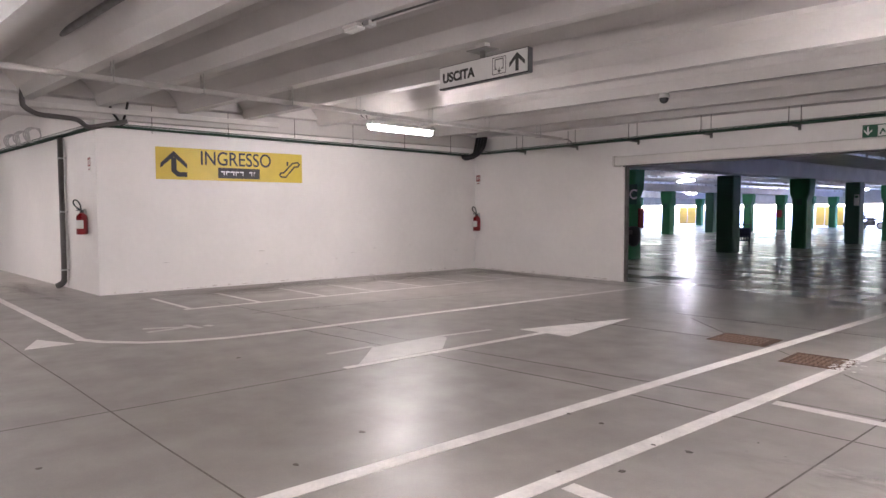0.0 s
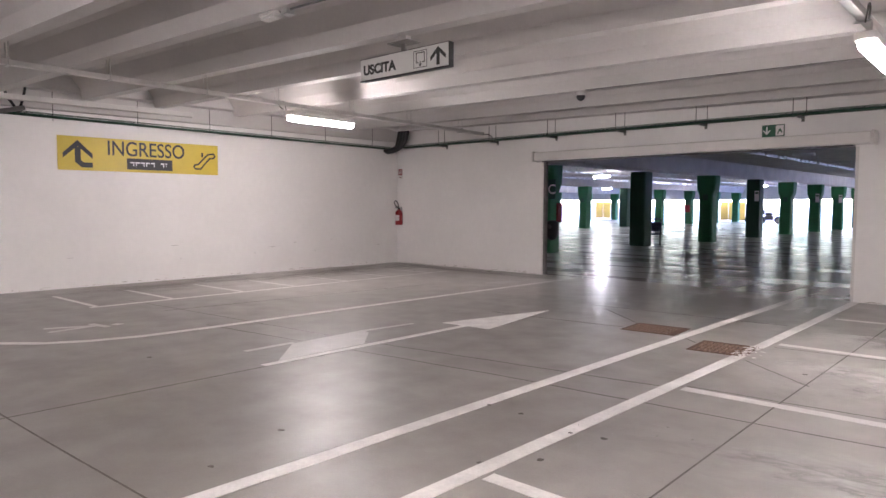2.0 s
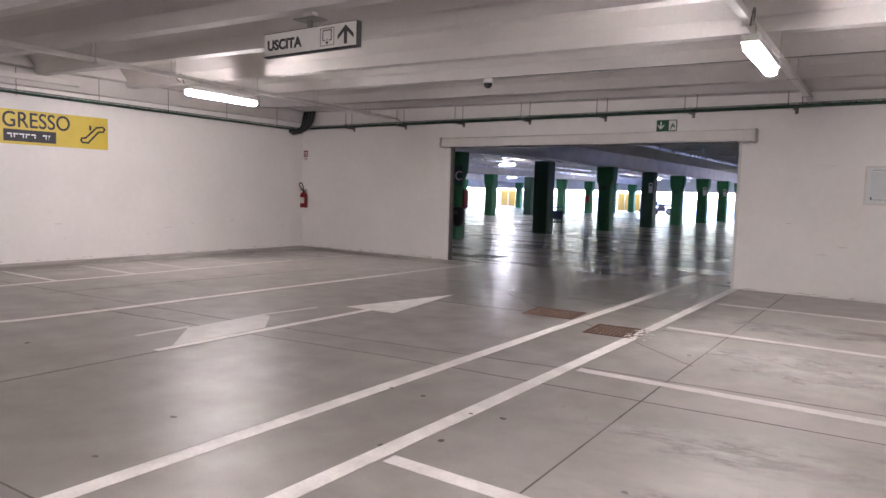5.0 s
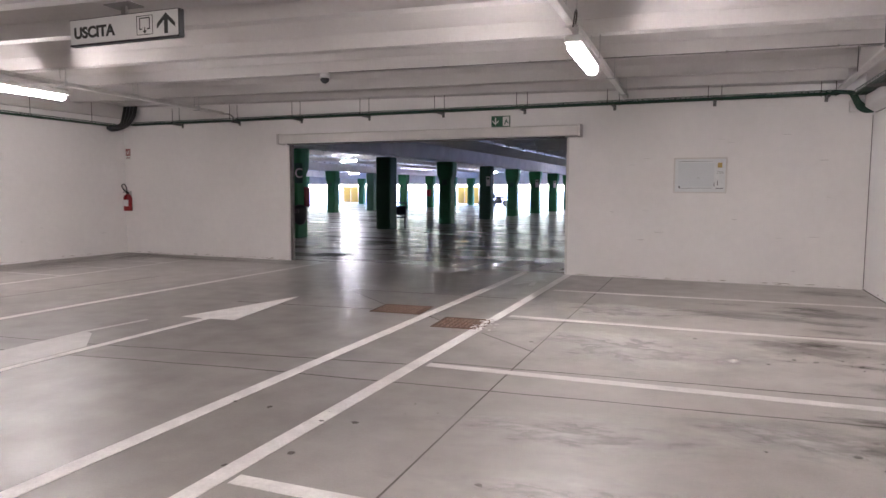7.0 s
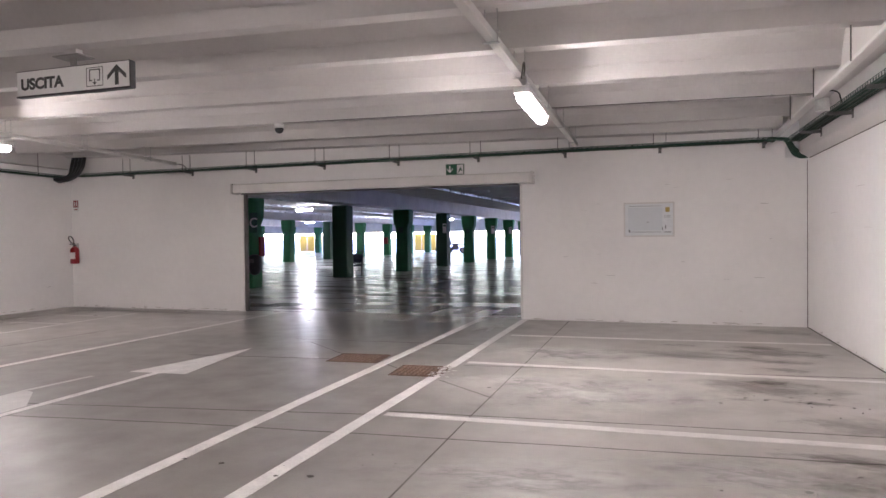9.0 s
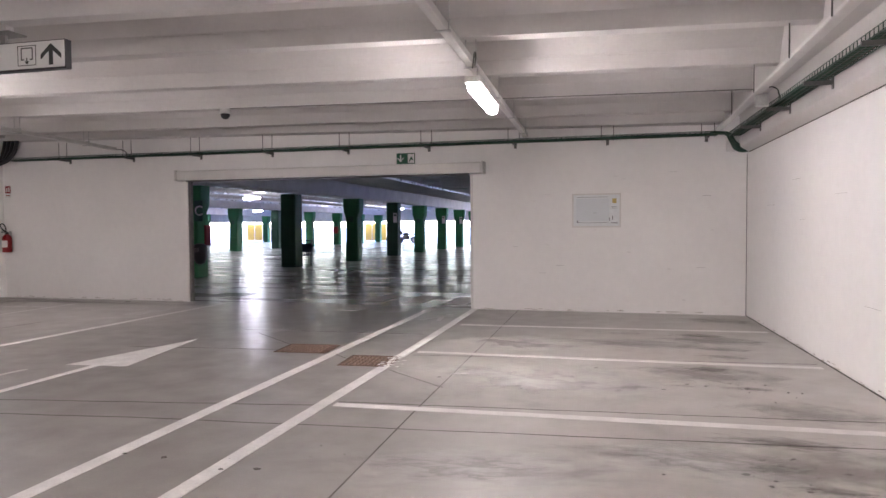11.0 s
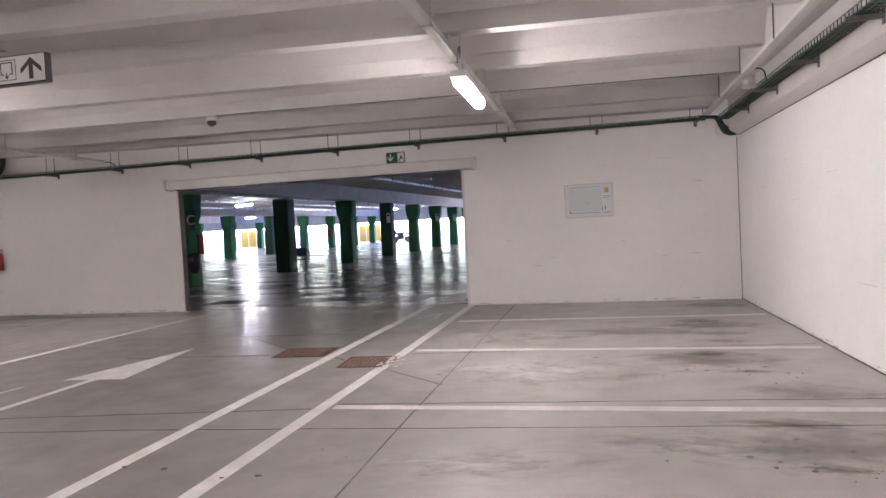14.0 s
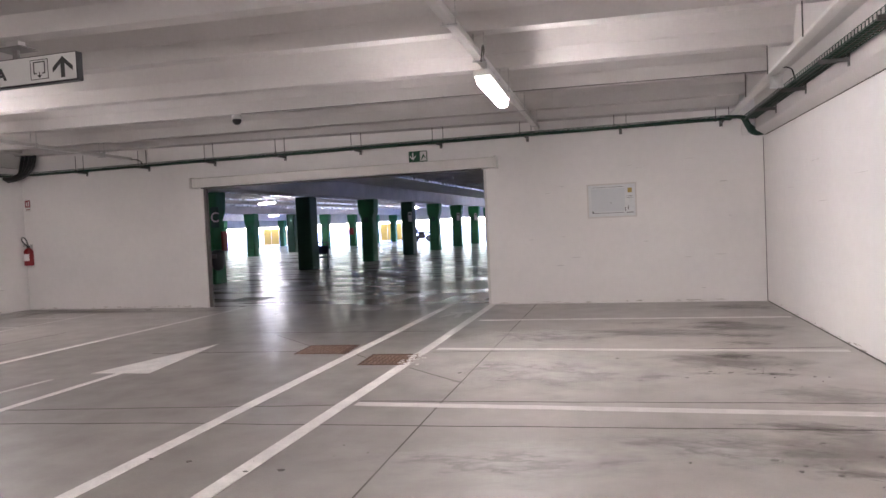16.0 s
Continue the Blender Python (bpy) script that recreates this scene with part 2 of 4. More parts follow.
def pipe(bm, pts, r, sides=10):
    """A hose or pipe: one continuous tube swept along the points, its bends softened."""
    pts = [Vector(p) for p in pts]
    path = [pts[0]]
    for a, b, c in zip(pts, pts[1:], pts[2:]):
        la, lc = min(0.3, 2.5 * r / max((b - a).length, 1e-6)), min(0.3, 2.5 * r / max((c - b).length, 1e-6))
        p, q = b.lerp(a, la), b.lerp(c, lc)
        path += [p, (p + q) / 4 + b / 2, q]
    path.append(pts[-1])
    side, rings = None, []
    for k, p in enumerate(path):
        d = (path[min(k + 1, len(path) - 1)] - path[max(k - 1, 0)]).normalized()
        if side is None:
            side = d.orthogonal().normalized()
        side = (side - d * side.dot(d)).normalized()
        up = d.cross(side)
        rings.append([bm.verts.new(p + (side * math.cos(t) + up * math.sin(t)) * r) for t in (math.tau * n / sides for n in range(sides))])
    bm.faces.new(rings[0][::-1]), bm.faces.new(rings[-1])
    for a, b in zip(rings, rings[1:]):
        for n in range(sides):
            bm.faces.new((a[n], a[(n + 1) % sides], b[(n + 1) % sides], b[n])).smooth = True


def plate(bm, pts, z0, z1):
    """A flat polygon in the ground plane, given thickness."""
    lo = [bm.verts.new((x, y, z0)) for x, y in pts]
    hi = [bm.verts.new((x, y, z1)) for x, y in pts]
    bm.faces.new(hi), bm.faces.new(lo[::-1])
    for i in range(len(pts)):
        j = (i + 1) % len(pts)
        bm.faces.new((lo[i], lo[j], hi[j], hi[i]))


def prism(bm, section, a, b):
    """A section (y, z), extruded from a to b along x, with each end shifted as (x, dy, dz)."""
    ra = [bm.verts.new((a[0], y + a[1], z + a[2])) for y, z in section]
    rb = [bm.verts.new((b[0], y + b[1], z + b[2])) for y, z in section]
    bm.faces.new(ra), bm.faces.new(rb[::-1])
    for i in range(len(section)):
        j = (i + 1) % len(section)
        bm.faces.new((ra[j], ra[i], rb[i], rb[j]))


def mesh(name, bm, mat):
    bmesh.ops.recalc_face_normals(bm, faces=bm.faces)
    me = bpy.data.meshes.new(name)
    bm.to_mesh(me), bm.free()
    me.materials.append(mat)
    return new(name, me)


def part(name, bm, mat, parent, label=""):
    ob = mesh(name, bm, mat)
    ob.parent = parent
    return tagged(ob, label) if label else ob


def thing(name, m, label, category, group=""):
    ob = new(name)
    ob.empty_display_size = 0.1
    ob.matrix_world = m
    return tagged(ob, label, category, group)


def structure(name, bm, mat, label, category="structure"):
    return tagged(mesh(name, bm, mat), label, category, kind="structure")


def lettering(name, text, size, m, mat, parent, bold=0.0, label="", width=0.0):
    """Words in the built-in font as a thin mesh, standing on m's x axis and facing its z axis."""
    cu = bpy.data.curves.new(name, "FONT")
    cu.body, cu.size, cu.extrude, cu.offset, cu.align_x = text, size, 0.0015, bold, "CENTER"
    tmp = new(name + "_curve", cu)
    me = bpy.data.meshes.new_from_object(tmp)
    bpy.data.objects.remove(tmp)
    me.materials.clear(), me.materials.append(mat)
    if width:
        xs = [v.co.x for v in me.vertices]
        me.transform(Matrix.Diagonal((width / (max(xs) - min(xs)), 1, 1, 1)))
    ob = new(name, me)
    ob.parent, ob.matrix_basis = parent, m
    return tagged(ob, label) if label else ob


B = bmesh.new
SKEW = 0.09   # the precast frame lies a few degrees askew of the partition walls


def sy(y, x):
    return y + SKEW * (x + 2)


# ---- the setting: near room ----
XL, XR, YB, YS = -11.77, 3.5, 12.75, -14.0     # left wall, right wall, back wall, rear wall


def XE(y):
    """The face of the east wall, a little askew of the rest."""
    return 3.49 + 0.028 * (12.75 - y)


OPL, OPR, OPZ = -7.09, -1.13, 2.455
bm = B()
box(bm, -70, 40, -20, YB + 0.13, -0.3, 0.0)
structure("floor", bm, FLOOR, "polished grey concrete floor with cloudy trowel marks", "floor")
bm = B()
box(bm, -70, 40, YB + 0.13, 68.4, -0.3, 0.0)
structure("floor_hall", bm, HALLFLOOR, "glossy sealed concrete floor of the parking hall", "floor")
bm = B()
box(bm, XL - 0.3, OPL, YB, YB + 0.13, 0, 3.9)
box(bm, OPR, XR + 0.6, YB, YB + 0.13, 0, 3.9)
box(bm, OPL, OPR, YB, YB + 0.13, OPZ, 3.9)
structure("wall_north", bm, WALL, "white painted block wall with a wide gateway", "wall")
bm = B()
plate(bm, [(XL - 0.3, 3.86), (XL, 3.575), (XL, YB), (XL - 0.3, YB)], 0, 3.9)
structure("wall_west", bm, WALL, "white painted block wall carrying the yellow sign", "wall")
bm = B()
plate(bm, [(-30, 2.04), (XL - 0.002, 3.573), (XL - 0.302, 3.858), (-30, 2.34)], 0, 3.9)
structure("wall_west_return", bm, WALL, "white painted block wall running off from the corner", "wall")
bm = B()
plate(bm, [(XE(YS), YS), (XE(YS) + 0.3, YS), (XE(YB) + 0.3, YB), (XE(YB), YB)], 0, 2.69)
structure("wall_east", bm, WALL, "white painted block wall beside the parking bays", "wall")
bm = B()
box(bm, -30, XR + 1.6, YS - 0.3, YS, 0, 3.9)
box(bm, -30.3, -30, YS, 2.1, 0, 3.9)
structure("wall_south", bm, WALL, "white painted walls that close the garage", "wall")

STEMS = [3.33 - 1.27 * k for k in range(13, 0, -1)] + [3.33, 4.48, 5.86, 7.13, 8.78, 10.33, 12.02]
# ceiling: precast double-tee slabs, narrow stems with tapering sides
bm = B()
box(bm, -30.3, XR + 1.6, YS - 0.3, YB + 0.3, 3.82, 4.1)
for y in STEMS:
    sec = [(y - 0.09, 3.35), (y + 0.09, 3.35), (y + 0.15, 3.52), (y + 0.3, 3.72), (y + 0.46, 3.83), (y - 0.46, 3.83), (y - 0.3, 3.72), (y - 0.15, 3.52)]
    prism(bm, sec, (XL + 0.36, SKEW * (XL + 2.36), 0), (3.21, SKEW * 5.21, 0))
    if y < 3:
        prism(bm, sec, (-30, SKEW * (XL + 2), 0), (XL - 0.3, SKEW * (XL + 2), 0))
structure("ceiling", bm, CEIL, "white painted precast ribbed concrete ceiling", "ceiling")
bm = B()
box(bm, XL - 0.25, XL + 0.16, YS, YB, 3.16, 3.9, 0.012)
box(bm, XL + 0.161, XL + 0.42, YS, YB - 0.31, 3.46, 3.9, 0.012)
structure("beam_west", bm, CEIL, "white painted concrete edge beam", "beam")
bm = B()
low = [(3.34, 3.3), (3.34, 2.798), (3.353, 2.778), (3.475, 2.7), (5.2, 2.7), (5.2, 3.3)]
ends = [[bm.verts.new((x + dx, y, z)) for x, z in low] for y, dx in ((YB - 0.14, 0.004), (YS, 0.749))]
for i in range(6):
    j = (i + 1) % 6
    bm.faces.new((ends[0][i], ends[0][j], ends[1][j], ends[1][i]))
bm.faces.new(ends[0][::-1]), bm.faces.new(ends[1])
bmesh.ops.recalc_face_normals(bm, faces=bm.faces)
box(bm, 3.2, 5.0, YS, YB - 0.003, 3.304, 3.897, 0.012)
structure("beam_east", bm, CEIL, "white painted concrete beam standing proud of the wall", "beam")
bm = B()
box(bm, XL + 0.16, 3.09, YB - 0.3, YB - 0.003, 3.31, 3.897, 0.012)
for v in bm.verts:
    if v.co.z < 3.5:
        v.co.z += 0.11 - 0.017 * (v.co.x + 11.6)
structure("beam_north", bm, CEIL, "white painted concrete beam above the cable tray", "beam")

# dark wear strip at wall feet and the open joint in the east corner
bm = B()
box(bm, 3.478, 3.488, YB - 0.004, YB + 0.004, 0.0, 2.67)
structure("trim_corner_joint", bm, JOINT, "dark open joint in the wall corner", "joint")

bm = B()
plate(bm, [(XE(YB) - 0.009, YB - 0.16), (XE(YB) + 0.03, YB - 0.16), (XE(YS) + 0.03, YS), (XE(YS) - 0.009, YS)], 2.691, 2.699)
structure("trim_beam_joint", bm, JOINT, "dark joint between wall and beam", "joint")

bm = B()
plate(bm, [(XE(YB) - 0.013, YB - 0.01), (XE(YB) - 0.003, YB - 0.01), (XE(-3.6) - 0.003, -3.6), (XE(-3.6) - 0.013, -3.6)], 0.0005, 0.012)
structure("trim_wall_foot", bm, JOINT, "dark dirty gap along the wall foot", "joint")

# floor paint: lines on the slab
H0, H1 = 0.0005, 0.0035


def stripe(bm, a, b, w):
    a, b = Vector(a), Vector(b)
    n = (b - a).normalized()
    n = Vector((-n.y, n.x)) * w / 2
    plate(bm, [tuple(p) for p in (a - n, b - n, b + n, a + n)], H0, H1)


def ribbon(bm, pts, w, z1=H1):
    """A painted band along a bending line."""
    left, right = [], []
    for i, p in enumerate(pts):
        p = Vector(p)
        d = (Vector(pts[min(i + 1, len(pts) - 1)]) - Vector(pts[max(i - 1, 0)])).normalized()
        o = Vector((-d.y, d.x)) * w / 2
        left.append(p + o), right.append(p - o)
    for i in range(len(pts) - 1):
        plate(bm, [tuple(q) for q in (right[i], right[i + 1], left[i + 1], left[i])], H0, z1)


def marking(name, bm, label, mat=None):
    return tagged(mesh(name, bm, mat or LINE), label, "floor marking", kind="structure")


bm = B()
stripe(bm, (-1.72, -6), (-1.9, 12.9), 0.12)
marking("lane_line", bm, "white painted walkway line on concrete")
bm = B()
stripe(bm, (-0.95, -6), (-1.01, 7.55), 0.12), stripe(bm, (-1.015, 8.1), (-1.1, 12.9), 0.12)
marking("lane_line", bm, "white painted walkway line interrupted at the rusty grate")
for y0, y1, x1 in ((1.0, 1.1, 3.4), (3.47, 3.56, 3.4), (5.985, 6.155, 3.45), (8.45, 8.5, 3.5), (10.76, 10.94, 3.46)):
    bm = B()
    stripe(bm, (-0.9, y0), (x1, y1), 0.11)
    marking("bay_line", bm, "white painted parking bay line")
bm = B()
curve = [(-16, 1.9), (-12.2, 2.11), (-7.35, 2.37), (-7.05, 2.53), (-6.7, 2.87), (-6.47, 3.3), (-6.34, 3.8), (-6.3, 4.6), (-6.3, 7.2), (-6.2, 12.6)]
ribbon(bm, curve, 0.11)
marking("walkway_line", bm, "white painted line that bends round the corner")
bm = B()
plate(bm, [(-4.09, 8.68), (-4.48, 6.85), (-4.08, 6.9), (-3.76, 6.92)], H0, H1)
stripe(bm, (-4.13, 6.9), (-4.09, 4.0), 0.09)
marking("floor_arrow", bm, "white painted lane arrow pointing to the gateway")
bm = B()
plate(bm, [(-4.15, 4.2), (-4.19, 5.31), (-4.65, 5.76), (-4.82, 5.8), (-4.75, 4.76)], H0, H1 - 0.001)
stripe(bm, (-4.77, 4.2), (-4.79, 4.8), 0.07), stripe(bm, (-4.79, 5.78), (-4.71, 6.55), 0.06)
marking("turn_arrow", bm, "pale worn turning arrow painted on concrete", WORN)
bm = B()
plate(bm, [(-7.1, 1.76), (-7.13, 2.26), (-7.687, 1.968)], H0, H1)
marking("floor_triangle", bm, "small white painted triangle")
bm = B()
stripe(bm, (-9.05, 4.15), (-9.15, 12.0), 0.09)
for y in (4.24, 5.4, 6.65, 7.74, 8.95, 10.13, 11.3):
    stripe(bm, (-10.75, y - 0.07), (-9.0 - (y - 4.2) * 0.035, y + 0.02), 0.07)
marking("motorbike_bays", bm, "row of small white painted bays along the wall")
for x, y in ((-7.4, 3.45), (-1.4, 11.4), (-6.7, 11.0)):
    bm = B()
    stripe(bm, (x - 0.25, y - 0.3), (x - 0.05, y + 0.18), 0.08), stripe(bm, (x + 0.05, y - 0.33), (x - 0.02, y + 0.2), 0.08)
    stripe(bm, (x - 0.2, y + 0.22), (x + 0.16, y + 0.3), 0.08), stripe(bm, (x + 0.0, y + 0.42), (x + 0.1, y + 0.48), 0.1)
    marking("walkway_symbol", bm, "worn white painted symbol made of strokes", WORN)
# saw-cut joints
bm = B()
for a, b in (((-12, 1.39), (1.5, 2.25)), ((-3.93, -6), (-4.06, 5.1)), ((-9.5, 4.85), (-4.36, 5.38)), ((-6.5, 4.67), (-2.3, 5.26)), ((-2.3, 5.26), (3.5, 5.81)), ((-4.36, 5.38), (-1.05, 5.93)), ((-0.9, 6.08), (3.5, 6.47)),
             ((0.05, -2), (-0.18, 6.0)), ((-0.18, 6.0), (-0.3, 12.75)), ((-3.57, 9.37), (-2.67, 8.6)), ((-0.9, 7.4), (-0.16, 6.78)), ((-4.6, 8.0), (-2.65, 8.22)), ((-1.95, 8.2), (-1.6, 7.9)), ((-0.9, 8.25), (3.5, 8.7)),
             ((-8.0, 4.8), (-7.6, 9.6)), ((-3.95, 9.6), (-1.2, 9.75))):
    ribbon(bm, [tuple(Vector(a).lerp(Vector(b), i / 12) + Vector((0, 0.006 * math.sin(i * 2.3)))) for i in range(13)], 0.012, 0.0022)
marking("floor_joint", bm, "thin dark sawn joints in the concrete floor", JOINT)

# ---- gateway: shutter box, guides, far hall ----
gate = thing("roller_shutter", pose(0, 0, 0), "cream roller shutter box over the gateway, rolled up", "roller shutter")
bm = B()
box(bm, OPL - 0.08, OPR + 0.2, YB - 0.25, YB - 0.003, 2.465, 2.655, 0.02)
part("casing", bm, SHUTTER, gate)
bm = B()
box(bm, OPL - 0.12, OPL - 0.08, YB - 0.27, YB - 0.003, 2.455, 2.67, 0.006)
part("end_cap", bm, SHUTTER, gate)
bm = B()
box(bm, OPR + 0.2, OPR + 0.24, YB - 0.27, YB - 0.003, 2.455, 2.67, 0.006)
part("end_cap", bm, SHUTTER, gate)
bm = B()
box(bm, OPL + 0.1, OPR - 0.05, YB - 0.2, YB - 0.06, 2.44, 2.464, 0.004)
part("bottom_rail", bm, DARKPVC, gate, "dark steel closing rail")
for x0, x1 in ((OPL + 0.004, OPL + 0.06), (OPR - 0.05, OPR - 0.004)):
    bm = B()
    box(bm, x0, x1, YB + 0.02, YB + 0.1, 0.004, 2.45, 0.004)
    part("guide", bm, JOINT if x0 < -5 else SHUTTER, gate, "upright steel guide")

# hall setting
bm = B()
box(bm, -70, 40, YB + 0.13, 68.4, 3.45, 3.7)
structure("ceiling_hall", bm, HALLCEIL, "grey deck of the large parking hall", "ceiling")
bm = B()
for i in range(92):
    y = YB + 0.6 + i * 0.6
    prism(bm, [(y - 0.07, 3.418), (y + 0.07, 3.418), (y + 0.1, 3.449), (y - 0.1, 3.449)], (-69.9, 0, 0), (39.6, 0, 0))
structure("ceiling_hall_ribs", bm, DECKRIB, "ribs under the deck of the parking hall, ridge highlights put in their pale colour", "ceiling")
for x in (-35.5, -22.75, -10.2, 2.3, 14.9):
    bm = B()
    box(bm, x - 0.4, x + 0.4, YB + 0.35, 67.9, 2.8, 3.42, 0.02)
    structure("hall_beam", bm, HALLWHITE, "pale grey concrete beam along the column row", "beam")
bm = B()
box(bm, -70, 40, 68, 68.4, 2.15, 3.45)
structure("fascia", bm, HALLWHITE, "concrete fascia over the open side of the hall", "beam")
bm = B()
box(bm, 39.7, 40, YB + 0.3, 68.4, 0, 3.45)
box(bm, XR + 0.3, 40, YB, YB + 0.3, 0, 3.9)
box(bm, -70, XL - 0.3, YB, YB + 0.3, 0, 3.9)
structure("wall_hall", bm, HALLWHITE, "plain walls that close the parking hall", "wall")
bm = B()
box(bm, -1500, 1500, 68.4, 2500, -0.35, -0.05), box(bm, -1500, -70, -1500, 68.4, -0.35, -0.05), box(bm, 40, 1500, -1500, 68.4, -0.35, -0.05), box(bm, -70, 40, -1500, -20, -0.35, -0.05)
structure("ground", bm, ASPHALT, "sunlit pale paving outside the hall", "ground")


def column():
    """A chamfered square column with a flared head under the beam."""
    ob = thing("column", pose(0, 0, 0), "green painted concrete column with a flared head", "column", "hall columns")
    bm = B()
    rows = ((0, 0.29, 0.29), (0.9, 0.29, 0.29), (0.905, 0.28, 0.28), (1.95, 0.28, 0.28), (2.2, 0.38, 0.285), (2.795, 0.41, 0.285))
    rings = []
    for z, hx, hy in rows:
        c = 0.05
        rings.append([bm.verts.new((x, y, z)) for x, y in ((hx - c, -hy), (hx, -hy + c), (hx, hy - c), (hx - c, hy), (-hx + c, hy), (-hx, hy - c), (-hx, -hy + c), (-hx + c, -hy))])
    bm.faces.new(rings[0][::-1]), bm.faces.new(rings[-1])
    for a, b in zip(rings, rings[1:]):
        for i in range(8):
            j = (i + 1) % 8
            bm.faces.new((a[i], a[j], b[j], b[i]))
    part("shaft", bm, GREEN, ob)
    bm = B()
    box(bm, -0.11, 0.11, -0.294, -0.281, 1.75, 2.0, 0.003)
    part("number_plate", bm, SIGNGREEN, ob, "small dark green location plate")
    return ob


straight = thing("column", pose(-10.72, 24.3, 0), "straight green concrete column with chamfered corners, shade put into its paint", "column", "hall columns")
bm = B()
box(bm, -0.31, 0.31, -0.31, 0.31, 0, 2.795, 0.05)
part("shaft", bm, SHADEGREEN, straight)
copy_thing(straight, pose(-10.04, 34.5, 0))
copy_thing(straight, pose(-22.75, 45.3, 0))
col = column()
col.matrix_world = pose(-11.1, 18.7, 0)
for x, ys in ((-10.12, (29.1, 39.6, 44.9, 50.1, 55.3, 60.5, 65.7)), (-22.75, (39.8, 50.8, 56.3, 61.8, 66.9)), (-35.5, (55.4, 61.0, 66.5))):
    for y in ys:
        copy_thing(col, pose(x, y, 0))


def tube_lamp(length, mat, label, group):
    """A sealed tube luminaire: grey tray, rounded glowing diffuser, two clips. Its length lies along y."""
    ob = thing("tube_lamp", pose(0, 0, 0), label, "lamp", group)
    bm = B()
    box(bm, -0.085, 0.085, -length / 2 - 0.01, length / 2 + 0.01, 0.012, 0.085, 0.02)
    part("housing", bm, WHITEPL, ob, "pale grey housing")
    bm = B()
    box(bm, -0.06, 0.06, -length / 2 + 0.01, length / 2 - 0.01, -0.068, 0.03, 0.038)
    part("diffuser", bm, mat, ob, "glowing white diffuser")
    for y in (-0.3, 0.3):
        bm = B()
        box(bm, -0.08, 0.08, y * length - 0.012, y * length + 0.012, 0.03, 0.1, 0.004)
        part("clip", bm, STEEL, ob)
        bm = B()
        rod(bm, (0, y * length, 0.09), (0, y * length, 0.215), 0.009, 6)
        part("stem", bm, STEEL, ob)
    return ob


lamp = tube_lamp(1.42, TUBE, "lit white tube lamp, with unseen copies added for light", "tube lamps")
lamp.matrix_world = pose(0.03, 7.87, 2.88, 0, 0, 2.5)
# only the first copy hangs in view; the others are unseen, added for light
for x, y, r in ((-7.94, 7.52, 5), (-7.1, 0.1, 5), (0.2, 1.9, 2), (-6.4, -7.0, 5), (0.6, -10.0, 2), (-15.2, 0.1, 4), (-24, -4, 4)):
    copy_thing(lamp, pose(x, y, 2.93, 0, 0, r))
hl = tube_lamp(1.57, HALLTUBE, "lit white tube lamp in the parking hall", "hall lamps")
hl.matrix_world = pose(-17.4, 32.8, 3.1, 0, 0, 60)
for x, y in ((-24.2, 45), (-31, 57), (-17, 56), (-5.8, 50), (-33, 30), (8, 24), (8, 44), (-12.4, 60)):
    copy_thing(hl, pose(x, y, 3.1, 0, 0, 60))

# ---- rails, trays and cables of the near room ----


def rail_thing(label, x_at, z, y0, y1, w, h, mat, rods=True):
    """A lacquered support rail along the room, hung from the ceiling stems by short clamps."""
    ob = thing("support_rail", pose(0, 0, 0), label, "rail", "lamp rails")
    bm = B()
    va = [(x_at(y0) - w, y0), (x_at(y0) + w, y0), (x_at(y1) + w, y1), (x_at(y1) - w, y1)]
    plate(bm, va, z - h, z + h)
    bmesh.ops.bevel(bm, geom=list(bm.edges), offset=0.006, segments=1, affect="EDGES")
    part("channel", bm, mat, ob)
    for y in STEMS if rods else ():
        yy = y + SKEW * (x_at(y) + 2)
        if not y0 < yy < y1:
            continue
        bm = B()
        x = x_at(yy)
        rod(bm, (x - w - 0.012, yy, z - h - 0.01), (x - w - 0.012, yy, 3.352), 0.006, 6)
        rod(bm, (x + w + 0.012, yy, z - h - 0.01), (x + w + 0.012, yy, 3.352), 0.006, 6)
        box(bm, x - w - 0.03, x + w + 0.03, yy - 0.02, yy + 0.02, z - h - 0.012, z - h - 0.002)
        box(bm, x - w - 0.03, x + w + 0.03, yy - 0.02, yy + 0.02, z + h + 0.002, z + h + 0.014)
        part("hanger", bm, STEEL, ob, "threaded steel hanger")
    return ob


rail_thing("pale grey support rail under the ceiling ribs", lambda y: 0.07 - (y - 5.4) * 0.032, 3.12, -13, 12.7, 0.04, 0.035, RAILW)
rail_thing("pale grey support rail with a lamp below it", lambda y: -7.37 - (y - 1.67) * 0.1, 3.12, -13, 12.3, 0.045, 0.03, RAILW)
rail_thing("flat white support rail near the side wall", lambda y: 3.0, 3.05, -13, 12.45, 0.05, 0.02, RAILW, False)
rail_thing("white conduit channel hung beside the edge beam", lambda y: -11.35, 3.27, -13, 6.9, 0.05, 0.045, RAILW, False)

for y in STEMS:
    yy = y + SKEW * 4.94
    if yy < 12.3:
        ob = thing("hanger_rods", pose(2.94, yy, 0), "thin dark rod from rib to side rail", "hanger", "tray hangers")
        bm = B()
        rod(bm, (0, 0, 3.03), (0, 0, 3.352), 0.007, 6)
        part("threaded_bar", bm, DARKPVC, ob)

